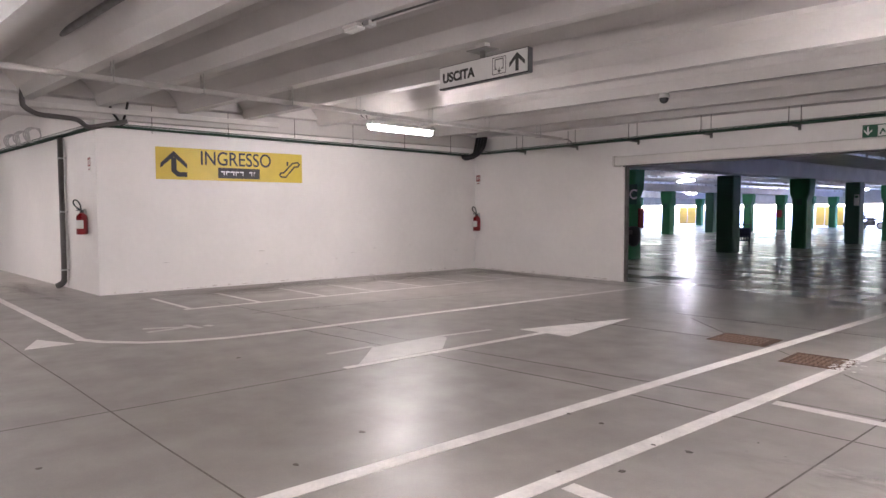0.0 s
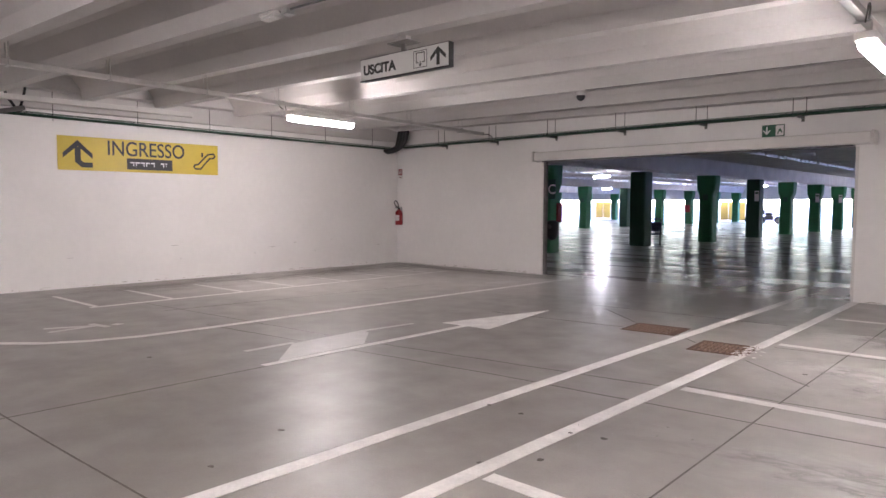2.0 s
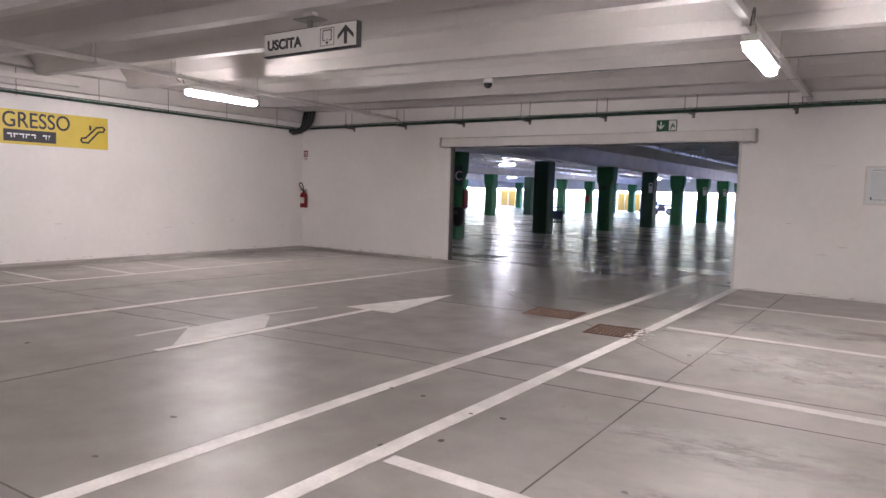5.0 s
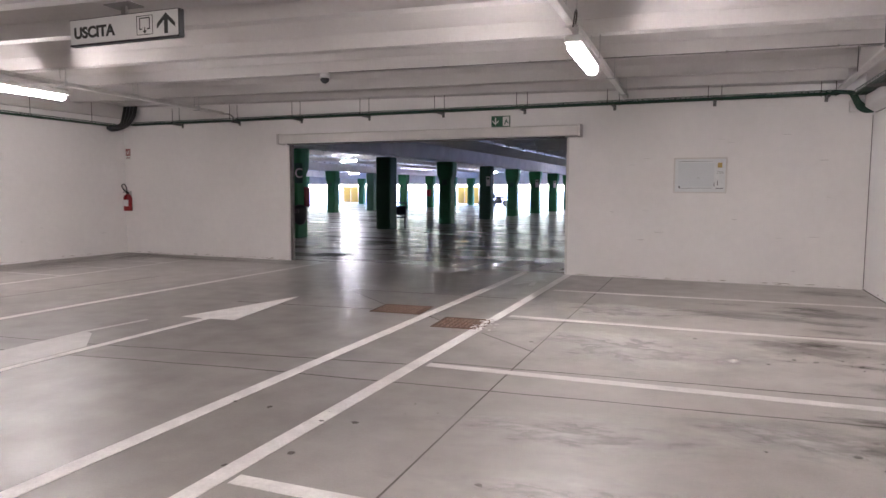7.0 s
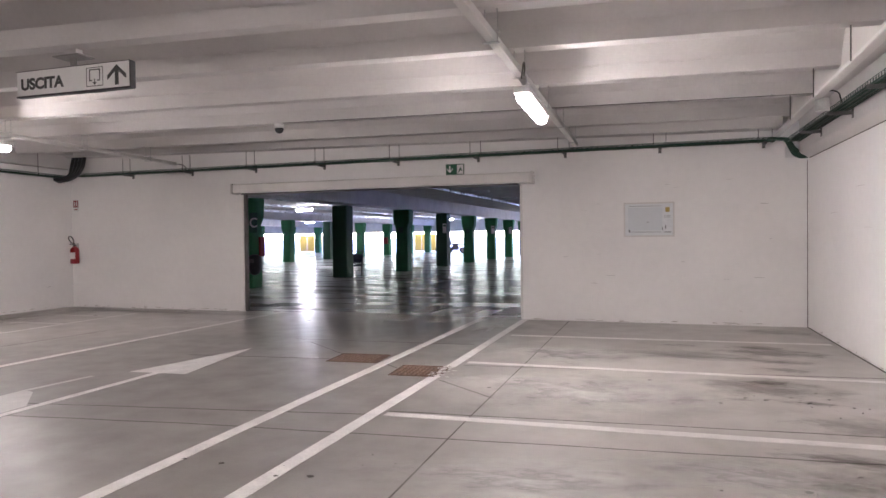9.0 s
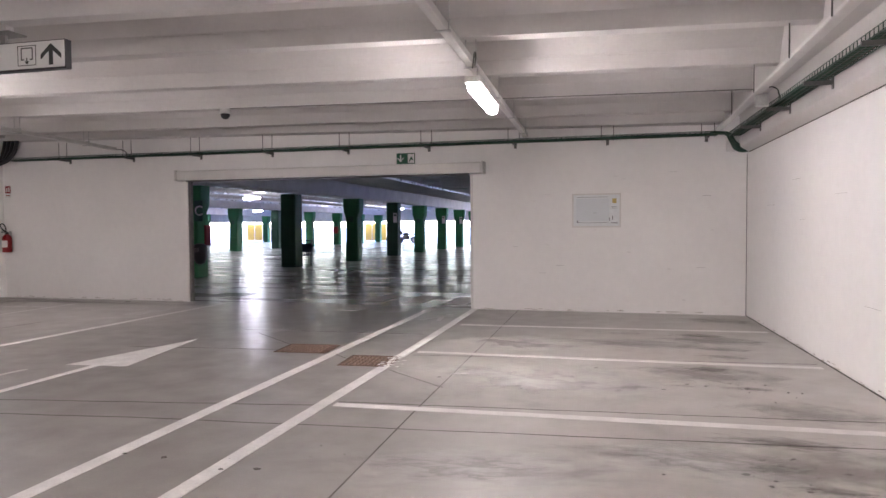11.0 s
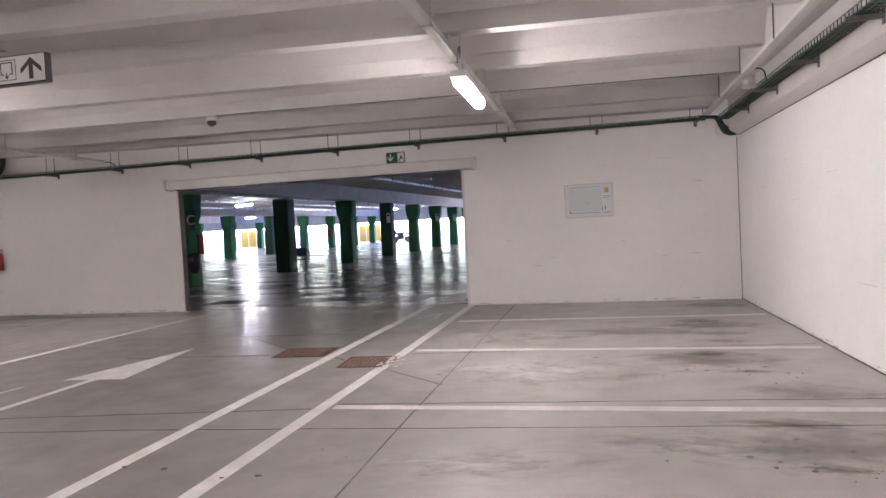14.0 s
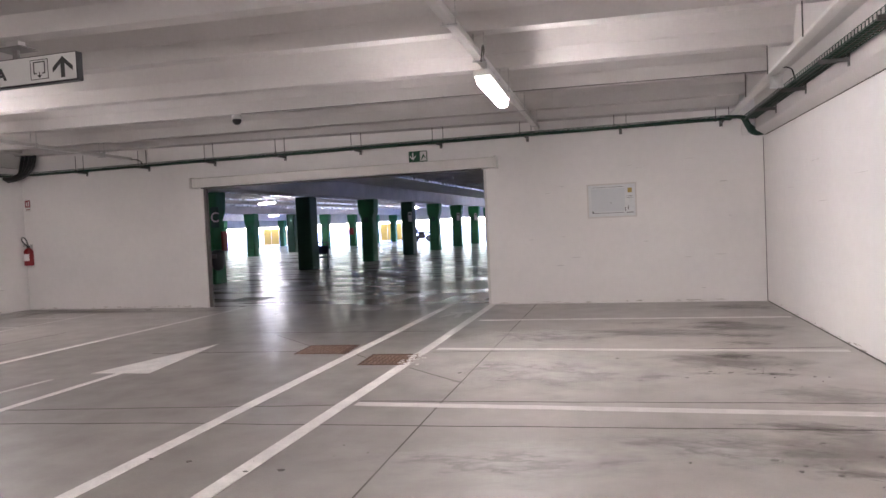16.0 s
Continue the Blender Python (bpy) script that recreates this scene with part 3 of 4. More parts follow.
# lamp leads and stems between lamps and rails
for x, y in ((0.03, 7.87), (-7.94, 7.52)):
    ob = thing("lamp_lead", pose(x, y, 0), "thin grey looped cable from rail to lamp", "cable")
    bm = B()
    pipe(bm, [(0.03, -0.72, 3.03)] + [(0.05 + 0.05 * math.sin(a), -0.74 - 0.16 * math.sin(a), 3.10 + 0.07 * math.cos(a)) for a in (0.3, 0.9, 1.5, 2.1, 2.7)], 0.008, 6)
    part("lead", bm, DARKPVC, ob)
ob = thing("cable_tail", pose(-8.4, 12.3, 3.1), "loose grey cable at the rail end", "cable")
bm = B()
pipe(bm, [(0, 0, 0)] + [(0.12 * math.sin(a), 0.2 * math.sin(a / 2), 0.07 * math.cos(a) - 0.05) for a in (0.4, 0.9, 1.5, 2.1, 2.8)] + [(0.03, 0.38, -0.12)], 0.009, 6)
part("lead", bm, DARKPVC, ob)


def wire_tray(label, a, b, w, n_wire, cables, mat):
    """A wire-mesh cable tray between two points with a bundle of cables lying in it."""
    ob = thing("cable_tray", pose(0, 0, 0), label, "cable tray", "cable trays")
    a, b = Vector(a), Vector(b)
    d = (b - a).normalized()
    side = Vector((-d.y, d.x, 0)).normalized() * w / 2
    up = Vector((0, 0, 0.06))
    bm = B()
    for o in (side, -side, side + up, -side + up, side * 0.33, -side * 0.33):
        rod(bm, a + o, b + o, 0.005, 5)
    for i in range(n_wire + 1):
        p = a.lerp(b, i / n_wire)
        for q, r in ((p + side + up, p + side), (p + side, p - side), (p - side, p - side + up)):
            rod(bm, q, r, 0.004, 4)
    part("mesh_tray", bm, mat, ob, "wire mesh channel")
    rng = random.Random(len(label) + n_wire)
    for k in range(cables):
        bm = B()
        o = side * (1.5 * (k + 0.5) / cables - 0.75)
        pts = [a.lerp(b, i / 14) + o + Vector((0, 0, 0.014 + 0.012 * rng.random())) + side * (0.25 * rng.random() - 0.12) for i in range(15)]
        pipe(bm, pts, 0.016, 6)
        part("cable", bm, (GREENCABLE, GREENCABLE, GREENTRAY, BROWNCABLE, GREENCABLE)[k % 5], ob)
    return ob


wire_tray("green wire cable tray along the gateway wall", (-11.35, YB - 0.13, 2.985), (3.0, YB - 0.13, 2.985), 0.12, 170, 4, GREENTRAY)
wire_tray("green wire cable tray along the side wall", (3.24, 12.4, 2.94), (3.86, -13, 2.88), 0.17, 300, 9, GREENTRAY)
wire_tray("dark green cable tray along the sign wall", (XL + 0.1, 3.7, 3.03), (XL + 0.1, 12.5, 2.95), 0.1, 110, 3, GREENTRAY)
wire_tray("dark green cable tray round the corner", (XL + 0.06, 3.50, 2.98), (-20, 2.77, 2.98), 0.14, 90, 3, GREENTRAY)


def tray_bracket(m, arm):
    ob = thing("tray_bracket", m, "grey steel bracket under the cable tray", "bracket", "tray brackets")
    bm = B()
    box(bm, -0.02, 0.02, -arm, 0, -0.045, -0.005, 0.004)
    part("arm", bm, BRACKET, ob)
    bm = B()
    box(bm, -0.025, 0.025, -0.012, 0.0, -0.09, 0.03, 0.003)
    part("foot", bm, BRACKET, ob)
    return ob


first = tray_bracket(pose(-9.95, YB - 0.003, 2.985), 0.27)
for k in range(1, 9):
    copy_thing(first, pose(-9.95 + 1.6 * k, YB - 0.003, 2.985))
for k in range(0, 13):
    copy_thing(first, pose(3.339 + 0.028 * (1.6 + 1.5 * k), 11.15 - 1.5 * k, 2.925, 0, 0, -90))
for k in range(9):
    ob = thing("hanger_rods", pose(-9.95 + 1.6 * k, YB - 0.13, 0), "pair of thin steel rods from beam to tray", "hanger", "tray hangers")
    for dx in (-0.1, 0.1):
        bm = B()
        rod(bm, (dx, -0.08, 2.95), (dx, -0.08, 3.32), 0.006, 6)
        part("threaded_bar", bm, DARKPVC, ob)
# clip straps of the sign wall tray
for k in range(6):
    ob = thing("hanger_rods", pose(XL + 0.166, 4.5 + 1.45 * k, 0), "thin steel rod beside the edge beam", "hanger", "tray hangers")
    bm = B()
    rod(bm, (0, 0, 2.96), (0, 0, 3.5), 0.006, 6)
    part("threaded_bar", bm, DARKPVC, ob)

# black and green cable bends
ob = thing("cable_bundle", pose(XL, YB, 0), "thick black cable bundle bending through the corner", "cable")
for k in range(4):
    bm = B()
    o = 0.035 * k
    pipe(bm, [(0.62 - 3 * o, -0.2, 3.42), (0.6 - 3 * o, -0.24, 3.18), (0.5 - 2 * o, -0.3, 3.0), (0.33 - o, -0.38 - o, 2.9), (0.1, -0.44 - o, 2.87 + o * 0.4)], 0.042, 8)
    part("cable", bm, BLACKPLASTIC, ob)
ob = thing("cable_bundle", pose(3.14, YB, 0), "dark green cables drooping into the wall corner", "cable")
for k in range(4):
    bm = B()
    o = 0.03 * k
    pipe(bm, [(-0.25, -0.15 - o, 3.02), (0.0, -0.18 - o, 3.0), (0.06, -0.16 - o, 2.88 + o), (0.12, -0.14 - o, 2.76 + o), (0.22, -0.12, 2.71 + o), (0.33, -0.1, 2.72 + o)], 0.022, 8)
    part("cable", bm, GREENTRAY, ob)
ob = thing("junction_box", pose(3.28, YB - 0.003, 2.81), "small white box on the wall corner", "junction box")
bm = B()
box(bm, -0.12, 0.12, -0.06, 0, -0.09, 0.09, 0.008)
part("box_body", bm, WHITEPL, ob)
ob = thing("junction_box", pose(3.06, 9.4, 2.97), "grey round box with a looped cable on the rail", "junction box")
bm = B()
rod(bm, (0, 0, -0.07), (0, 0, 0.07), 0.075, 16)
part("box_body", bm, STEEL, ob)
bm = B()
pipe(bm, [(0, 0, 0.06)] + [(0.1 - 0.1 * math.cos(a), 0.02, 0.06 + 0.1 * math.sin(a)) for a in (0.5, 1.1, 1.7, 2.4)] + [(0.2, 0, 0.0)], 0.008, 6)
part("lead", bm, BLACKPLASTIC, ob)
ob = thing("cable_bundle", pose(XL + 0.1, 4.1, 0), "two short black hoses dropping to the tray", "cable")
for k in range(2):
    bm = B()
    pipe(bm, [(0.25, -0.35 + 0.3 * k, 3.5), (0.22, -0.34 + 0.26 * k, 3.3), (0.15, -0.22 + 0.12 * k, 3.18), (0.06, -0.12, 3.05)], 0.022, 8)
    part("hose", bm, BLACKPLASTIC, ob)
ob = thing("drain_pipe", pose(0, 0, 0), "dark grey drain pipe running down from the slab", "pipe")
bm = B()
pipe(bm, [(-2.67, 2.52, 3.42), (-5.87, 2.48, 3.62), (-11.20, 2.43, 3.96)], 0.045, 12)
part("upper_run", bm, DARKPVC, ob)
bm = B()
pipe(bm, [(-11.20, 2.43, 3.96), (-11.20, 2.39, 3.21), (-11.25, 2.60, 3.10), (-11.30, 3.21, 3.08), (-11.45, 3.39, 2.96), (-11.50, 4.04, 3.13)], 0.042, 12)
part("lower_run", bm, DARKPVC, ob)
ob = thing("downpipe", pose(-13.57, 3.35, 0), "dark grey downpipe clipped to the white wall", "pipe")
bm = B()
pipe(bm, [(0, 0, 2.96), (0, 0, 0.17), (-0.03, -0.03, 0.1), (-0.09, -0.12, 0.04)], 0.058, 14)
part("tube", bm, DARKPVC, ob)
for z in (0.35, 1.5, 2.55):
    bm = B()
    rod(bm, (0, 0, z), (0, 0, z + 0.03), 0.065, 14)
    box(bm, 0.0, 0.16, 0.04, 0.06, z, z + 0.03)
    part("clip", bm, STEEL, ob, "pale steel pipe clip")
bm = B()
rod(bm, (0.14, 0.03, 0.05), (0.14, 0.03, 2.95), 0.012, 8)
part("conduit", bm, WHITEPL, ob, "thin pale conduit beside the pipe")
for k in range(3):
    ob = thing("cable_coil", pose(-15.2 - 0.9 * k, 3.12 - 0.07 * k, 3.0, 0, 0, 75), "coil of pale cable on the tray", "cable", "cable coils")
    for j in range(3):
        bm = B()
        pts = [(0.16 * math.cos(a) + 0.03 * j, 0.05 * j, 0.15 + 0.16 * math.sin(a)) for a in (i * 0.5236 for i in range(13))]
        pipe(bm, pts, 0.014, 6)
        part("loop", bm, STEEL, ob)

# ---- signs ----
sign = thing("entrance_sign", pose(XL + 0.002, 6.12, 2.437, 90, 0, 90), "yellow wall sign with black arrow, lettering and escalator symbol", "sign")
bm = B()
box(bm, -1.525, 1.525, -0.305, 0.305, 0, 0.006, 0.001)
part("panel", bm, YELLOW, sign)
lettering("lettering", "INGRESSO", 0.385, pose(0.06, 0.0, 0.0075), CHARCOAL, sign, 0.003, "black lettering", 1.47)
bm = B()
box(bm, -0.33, 0.55, -0.255, -0.045, 0.0062, 0.008)
part("name_plate", bm, CHARCOAL, sign, "black name plate")
for i, w in enumerate((0.08, 0.08, 0.08, 0.08, 0.08, 0.0, 0.07, 0.03)):
    if w:
        bm = B()
        x = -0.27 + i * 0.098
        box(bm, x, x + w, -0.125 - 0.012, -0.125 + 0.012, 0.0082, 0.0092)
        box(bm, x + w * (0.1 if i % 2 else 0.7), x + w * (0.3 if i % 2 else 0.9), -0.19, -0.14, 0.0082, 0.0092)
        part("plate_mark", bm, WHITEPL, sign, "plain white mark")


def flat(bm, pts, z0, z1):
    plate(bm, pts, z0, z1)


bm = B()
flat(bm, [(-1.19, 0.24), (-0.94, 0.0), (-0.94, -0.09), (-1.19, 0.13), (-1.44, -0.09), (-1.44, 0.0)], 0.0062, 0.0082)
flat(bm, [(-1.24, 0.12), (-1.14, 0.12), (-1.14, -0.12), (-1.09, -0.16), (-0.94, -0.16), (-0.94, -0.25), (-1.13, -0.25), (-1.24, -0.15)], 0.0064, 0.0084)
part("arrow", bm, CHARCOAL, sign, "black upward arrow with a hooked tail")
bm = B()
esc = [(1.03, -0.19), (1.0, -0.15), (1.02, -0.11), (1.09, -0.1), (1.3, 0.11), (1.42, 0.13), (1.46, 0.09), (1.43, 0.04), (1.34, 0.03), (1.14, -0.19), (1.03, -0.19)]
for a, b in zip(esc, esc[1:]):
    va, vb = Vector(a), Vector(b)
    n = (vb - va).normalized()
    o = Vector((-n.y, n.x)) * 0.016
    va, vb = va - n * 0.012, vb + n * 0.012
    flat(bm, [tuple(q) for q in (va - o, vb - o, vb + o, va + o)], 0.0062, 0.0082)
flat(bm, [(1.16, 0.05), (1.2, 0.05), (1.2, 0.14), (1.16, 0.14)], 0.0062, 0.0082)
part("escalator_symbol", bm, CHARCOAL, sign, "black escalator outline")

ex = thing("exit_direction_sign", pose(-4.02, 5.75, 2.935, 90, 0, 1.0), "white hanging sign with black lettering and arrow, black lower edge", "sign")
bm = B()
box(bm, -0.69, 0.69, 0.012, 0.25, -0.03, 0.03, 0.006)
part("panel", bm, WHITEPL, ex)
bm = B()
box(bm, -0.695, 0.695, -0.004, 0.0125, -0.034, 0.034, 0.003)
part("edge_strip", bm, BLACKPLASTIC, ex, "black lower edge")
bm = B()
box(bm, 0.688, 0.7, 0.0, 0.252, -0.034, 0.034, 0.002)
part("edge_strip", bm, BLACKPLASTIC, ex, "black end strip")
bm = B()
box(bm, -0.695, 0.695, 0.249, 0.254, -0.034, 0.034)
part("edge_strip", bm, DARKPVC, ex)
lettering("lettering", "USCITA", 0.148, pose(-0.37, 0.072, 0.032), CHARCOAL, ex, 0.006, "black lettering", 0.54)
bm = B()
for x0, x1, y0, y1 in ((0.18, 0.38, 0.04, 0.046), (0.18, 0.38, 0.214, 0.22), (0.18, 0.186, 0.04, 0.22), (0.374, 0.38, 0.04, 0.22), (0.215, 0.345, 0.192, 0.202), (0.215, 0.225, 0.09, 0.2), (0.335, 0.345, 0.09, 0.2), (0.215, 0.25, 0.09, 0.1), (0.31, 0.345, 0.09, 0.1), (0.275, 0.285, 0.055, 0.11)):
    box(bm, x0, x1, y0, y1, 0.0305, 0.0325)
flat(bm, [(0.28, 0.05), (0.305, 0.08), (0.255, 0.08)], 0.0305, 0.0325)
part("lift_symbol", bm, CHARCOAL, ex, "black outline symbol")
bm = B()
flat(bm, [(0.54, 0.225), (0.65, 0.13), (0.65, 0.085), (0.562, 0.16), (0.562, 0.035), (0.518, 0.035), (0.518, 0.16), (0.43, 0.085), (0.43, 0.13)], 0.0305, 0.0325)
part("arrow", bm, CHARCOAL, ex, "black upward arrow")
bm = B()
box(bm, -0.03, 0.03, 0.254, 0.338, -0.015, 0.015, 0.003)
part("stem", bm, CONDUIT, ex)
bm = B()
box(bm, -0.16, 0.16, 0.336, 0.35, -0.1, 0.1, 0.003)
part("ceiling_plate", bm, CONDUIT, ex, "grey steel plate")
bm = B()
box(bm, -0.07, 0.07, 0.35, 0.418, -0.04, 0.04, 0.003)
part("spacer", bm, CEIL, ex)

em = thing("emergency_exit_sign", pose(-2.405, YB - 0.003, 2.68, 90, 0, 0), "green and white emergency exit plate above the gateway", "sign")
bm = B()
box(bm, -0.18, 0.18, 0, 0.2, 0, 0.012, 0.002)
part("panel", bm, SIGNGREEN, em)
bm = B()
flat(bm, [(-0.1, 0.035), (-0.04, 0.1), (-0.04, 0.125), (-0.088, 0.08), (-0.088, 0.17), (-0.112, 0.17), (-0.112, 0.08), (-0.16, 0.125), (-0.16, 0.1)], 0.0122, 0.0137)
part("arrow", bm, WHITEPL, em, "white downward arrow")
bm = B()
box(bm, 0.04, 0.165, 0.015, 0.185, 0.0122, 0.0137)
part("pictogram_field", bm, WHITEPL, em, "white field")
bm = B()
flat(bm, [(0.06, 0.04), (0.08, 0.04), (0.12, 0.12), (0.1, 0.13)], 0.0139, 0.0149)
flat(bm, [(0.1, 0.1), (0.14, 0.06), (0.15, 0.07), (0.11, 0.14)], 0.0139, 0.0149)
part("pictogram", bm, SIGNGREEN, em, "plain green strokes")

pl = thing("evacuation_plan", pose(1.062, YB - 0.003, 1.478, 90, 0, 0), "framed evacuation plan in pale print under clear cover", "wall plan")
for n, x0, x1, y0, y1 in (("frame", -0.415, -0.39, 0, 0.59), ("frame", 0.39, 0.415, 0, 0.59), ("frame", -0.39, 0.39, 0, 0.025), ("frame", -0.39, 0.39, 0.565, 0.59)):
    bm = B()
    box(bm, x0, x1, y0, y1, 0, 0.022, 0.003)
    part(n, bm, SHUTTER, pl)
bm = B()
box(bm, -0.39, 0.39, 0.025, 0.565, 0, 0.008)
part("sheet", bm, PAPER, pl, "pale blue-grey printed sheet")
bm = B()
box(bm, -0.34, 0.22, 0.11, 0.5, 0.0082, 0.0092)
part("drawing", bm, material("plan_tint", (0.62, 0.65, 0.67), 0.35, vary=0.03, scale=3), pl, "faint building outline")
bm = B()
for x0, x1, y0, y1 in ((-0.32, 0.2, 0.08, 0.086), (0.25, 0.36, 0.075, 0.085), (-0.33, 0.2, 0.525, 0.53), (0.25, 0.36, 0.33, 0.335), (0.25, 0.35, 0.36, 0.365), (0.22, 0.23, 0.11, 0.17), (0.27, 0.28, 0.13, 0.2), (-0.33, -0.31, 0.08, 0.12), (-0.04, 0.0, 0.25, 0.256)):
    box(bm, x0, x1, y0, y1, 0.0094, 0.0102)
part("print_lines", bm, CHARCOAL, pl, "thin dark printed lines")
bm = B()
box(bm, 0.27, 0.34, 0.42, 0.5, 0.0094, 0.0102, 0)
part("emblem", bm, GOLD, pl, "gold printed patch")


# ---- fire extinguishers and their plates ----
def extinguisher():
    ob = thing("fire_extinguisher", pose(0, 0, 0), "red fire extinguisher with white label on a wall hook", "fire extinguisher", "fire extinguishers")
    bm = B()
    prof = ((0.0, 0.086), (0.01, 0.096), (0.31, 0.096), (0.35, 0.084), (0.385, 0.045), (0.4, 0.03))
    rings = [[bm.verts.new((r * math.cos(k * math.tau / 20), r * math.sin(k * math.tau / 20), z)) for k in range(20)] for z, r in prof]
    bm.faces.new(rings[0][::-1]), bm.faces.new(rings[-1])
    for a, b in zip(rings, rings[1:]):
        for i in range(20):
            j = (i + 1) % 20
            bm.faces.new((a[i], a[j], b[j], b[i])).smooth = True
    part("cylinder", bm, RED, ob)
    bm = B()
    for k in range(-4, 4):
        a0, a1 = radians(-90 + k * 13), radians(-90 + (k + 1) * 13)
        q = [bm.verts.new((0.0975 * math.cos(a), 0.0975 * math.sin(a), z)) for a, z in ((a0, 0.11), (a1, 0.11), (a1, 0.26), (a0, 0.26))]
        bm.faces.new(q)
    part("label", bm, WHITEPL, ob, "white printed label")
    bm = B()
    box(bm, -0.022, 0.022, -0.03, 0.03, 0.4, 0.44, 0.005), box(bm, -0.012, 0.012, -0.13, 0.02, 0.435, 0.45, 0.003), box(bm, -0.012, 0.012, -0.12, 0.01, 0.46, 0.475, 0.003)
    part("valve", bm, BLACKPLASTIC, ob, "black valve and lever")
    bm = B()
    pipe(bm, [(0, 0.0, 0.43), (-0.06, -0.01, 0.47), (-0.13, -0.02, 0.53), (-0.16, -0.02, 0.59), (-0.13, -0.02, 0.635), (-0.06, -0.02, 0.62), (0.0, -0.02, 0.53), (0.0, -0.03, 0.42)], 0.013, 8)
    part("hose", bm, BLACKPLASTIC, ob, "black hose loop")
    bm = B()
    box(bm, -0.02, 0.02, 0.06, 0.1, 0.3, 0.47, 0.003)
    part("hook", bm, STEEL, ob)
    return ob


fe = extinguisher()
fe.matrix_world = pose(-11.6, YB - 0.1, 1.0)
copy_thing(fe, pose(-12.3, 3.43, 1.1, 0, 0, 40))
for i, m in enumerate((pose(-11.64, YB - 0.003, 2.21, 90, 0, 0), pose(-12.1, 3.54, 2.25, 90, 0, 4.8))):
    ob = thing("extinguisher_sign", m, "small red and white plate above the extinguisher", "sign", "extinguisher plates")
    bm = B()
    box(bm, -0.08, 0.08, 0, 0.26, 0, 0.006, 0.001)
    part("panel", bm, WHITEPL, ob)
    bm = B()
    box(bm, -0.072, 0.072, 0.09, 0.25, 0.0062, 0.0075)
    part("red_field", bm, RED, ob, "red field")
    for q, mm in (((-0.04, -0.015, 0.12, 0.21, 0.0077, 0.0085), WHITEPL), ((0.015, 0.045, 0.12, 0.22, 0.0077, 0.0085), WHITEPL), ((-0.05, 0.05, 0.03, 0.05, 0.0064, 0.0075), RED)):
        bm = B()
        box(bm, *q)
        part("mark", bm, mm, ob, "plain white mark" if mm is WHITEPL else "plain red bar")

# ---- ceiling camera, conduit, emergency lamp ----
yd = 10.33 + SKEW * (-4.5 + 2)
ob = thing("dome_camera", pose(-4.5, yd - 0.02, 3.35), "white ceiling camera with a black dome", "camera")
bm = B()
rod(bm, (0, 0, -0.07), (0, 0, 0.0), 0.085, 20, 0.075)
part("base", bm, WHITEPL, ob)
bm = B()
g = bmesh.ops.create_uvsphere(bm, u_segments=18, v_segments=10, radius=0.07, matrix=Matrix.Translation((0, 0, -0.085)))
for f in bm.faces:
    f.smooth = True
part("dome", bm, BLACKPLASTIC, ob, "black glossy dome")
ob = thing("conduit", pose(0, 0, 0), "thin grey conduit along a ceiling rib", "conduit")
bm = B()
rod(bm, (-4.38, sy(10.33, -4.38) - 0.1, 3.345), (3.2, sy(10.33, 3.2) - 0.1, 3.345), 0.008, 8)
part("tube", bm, CONDUIT, ob)
for k in range(6):
    bm = B()
    x = -3.8 + 1.3 * k
    box(bm, x - 0.01, x + 0.01, sy(10.33, x) - 0.112, sy(10.33, x) - 0.08, 3.336, 3.36, 0.002)
    part("saddle", bm, CONDUIT, ob)
ye = 4.48 + SKEW * (-4.3 + 2)
ob = thing("emergency_lamp", pose(-4.3, ye, 3.35), "small white unlit emergency lamp box on a rib", "lamp")
bm = B()
box(bm, -0.12, 0.12, -0.05, 0.05, -0.06, -0.028, 0.012)
part("lens", bm, WHITEPL, ob)
bm = B()
box(bm, -0.13, 0.13, -0.06, 0.06, -0.028, 0.0, 0.006)
part("base", bm, SHUTTER, ob)
bm = B()
rod(bm, (0.15, 0, -0.015), (3.5, 3.5 * SKEW, -0.015), 0.011, 8)
part("conduit", bm, DARKPVC, ob, "thin grey conduit")
bm = B()
box(bm, 0.2, 0.3, -0.03, 0.06, -0.06, -0.002, 0.005)
part("junction_box", bm, STEEL, ob)


# ---- floor grates, stains ----
def grate(m, w, d, label, mat):
    ob = thing("floor_grate", m, label, "floor grate", "floor grates")
    bm = B()
    for x0, x1, y0, y1 in ((-w, w, -d, -d + 0.03), (-w, w, d - 0.03, d), (-w, -w + 0.03, -d + 0.03, d - 0.03), (w - 0.03, w, -d + 0.03, d - 0.03)):
        box(bm, x0, x1, y0, y1, 0.0004, 0.006)
    part("frame", bm, mat, ob)
    bm = B()
    box(bm, -w + 0.03, w - 0.03, -d + 0.03, d - 0.03, 0.0004, 0.0026)
    part("bed", bm, PIT if mat is not RUST else RUST, ob)
    bm = B()
    nx, ny = int((w - 0.03) * 2 / 0.055), int((d - 0.03) * 2 / 0.055)
    rng = random.Random(4)
    for i in range(nx):
        for j in range(ny):
            x, y = -w + 0.058 + i * 0.055, -d + 0.058 + j * 0.055
            a = 0.018 + 0.006 * rng.random()
            b = 0.009 + 0.004 * rng.random()
            if (i + j) % 2:
                a, b = b, a
            box(bm, x - a, x + a, y - b, y + b, 0.0027, 0.007)
    tagged(part("raised_studs", bm, IRONTIP if mat is RUST else mat, ob, "worn raised cast pattern"), kind="stuff")
    return ob


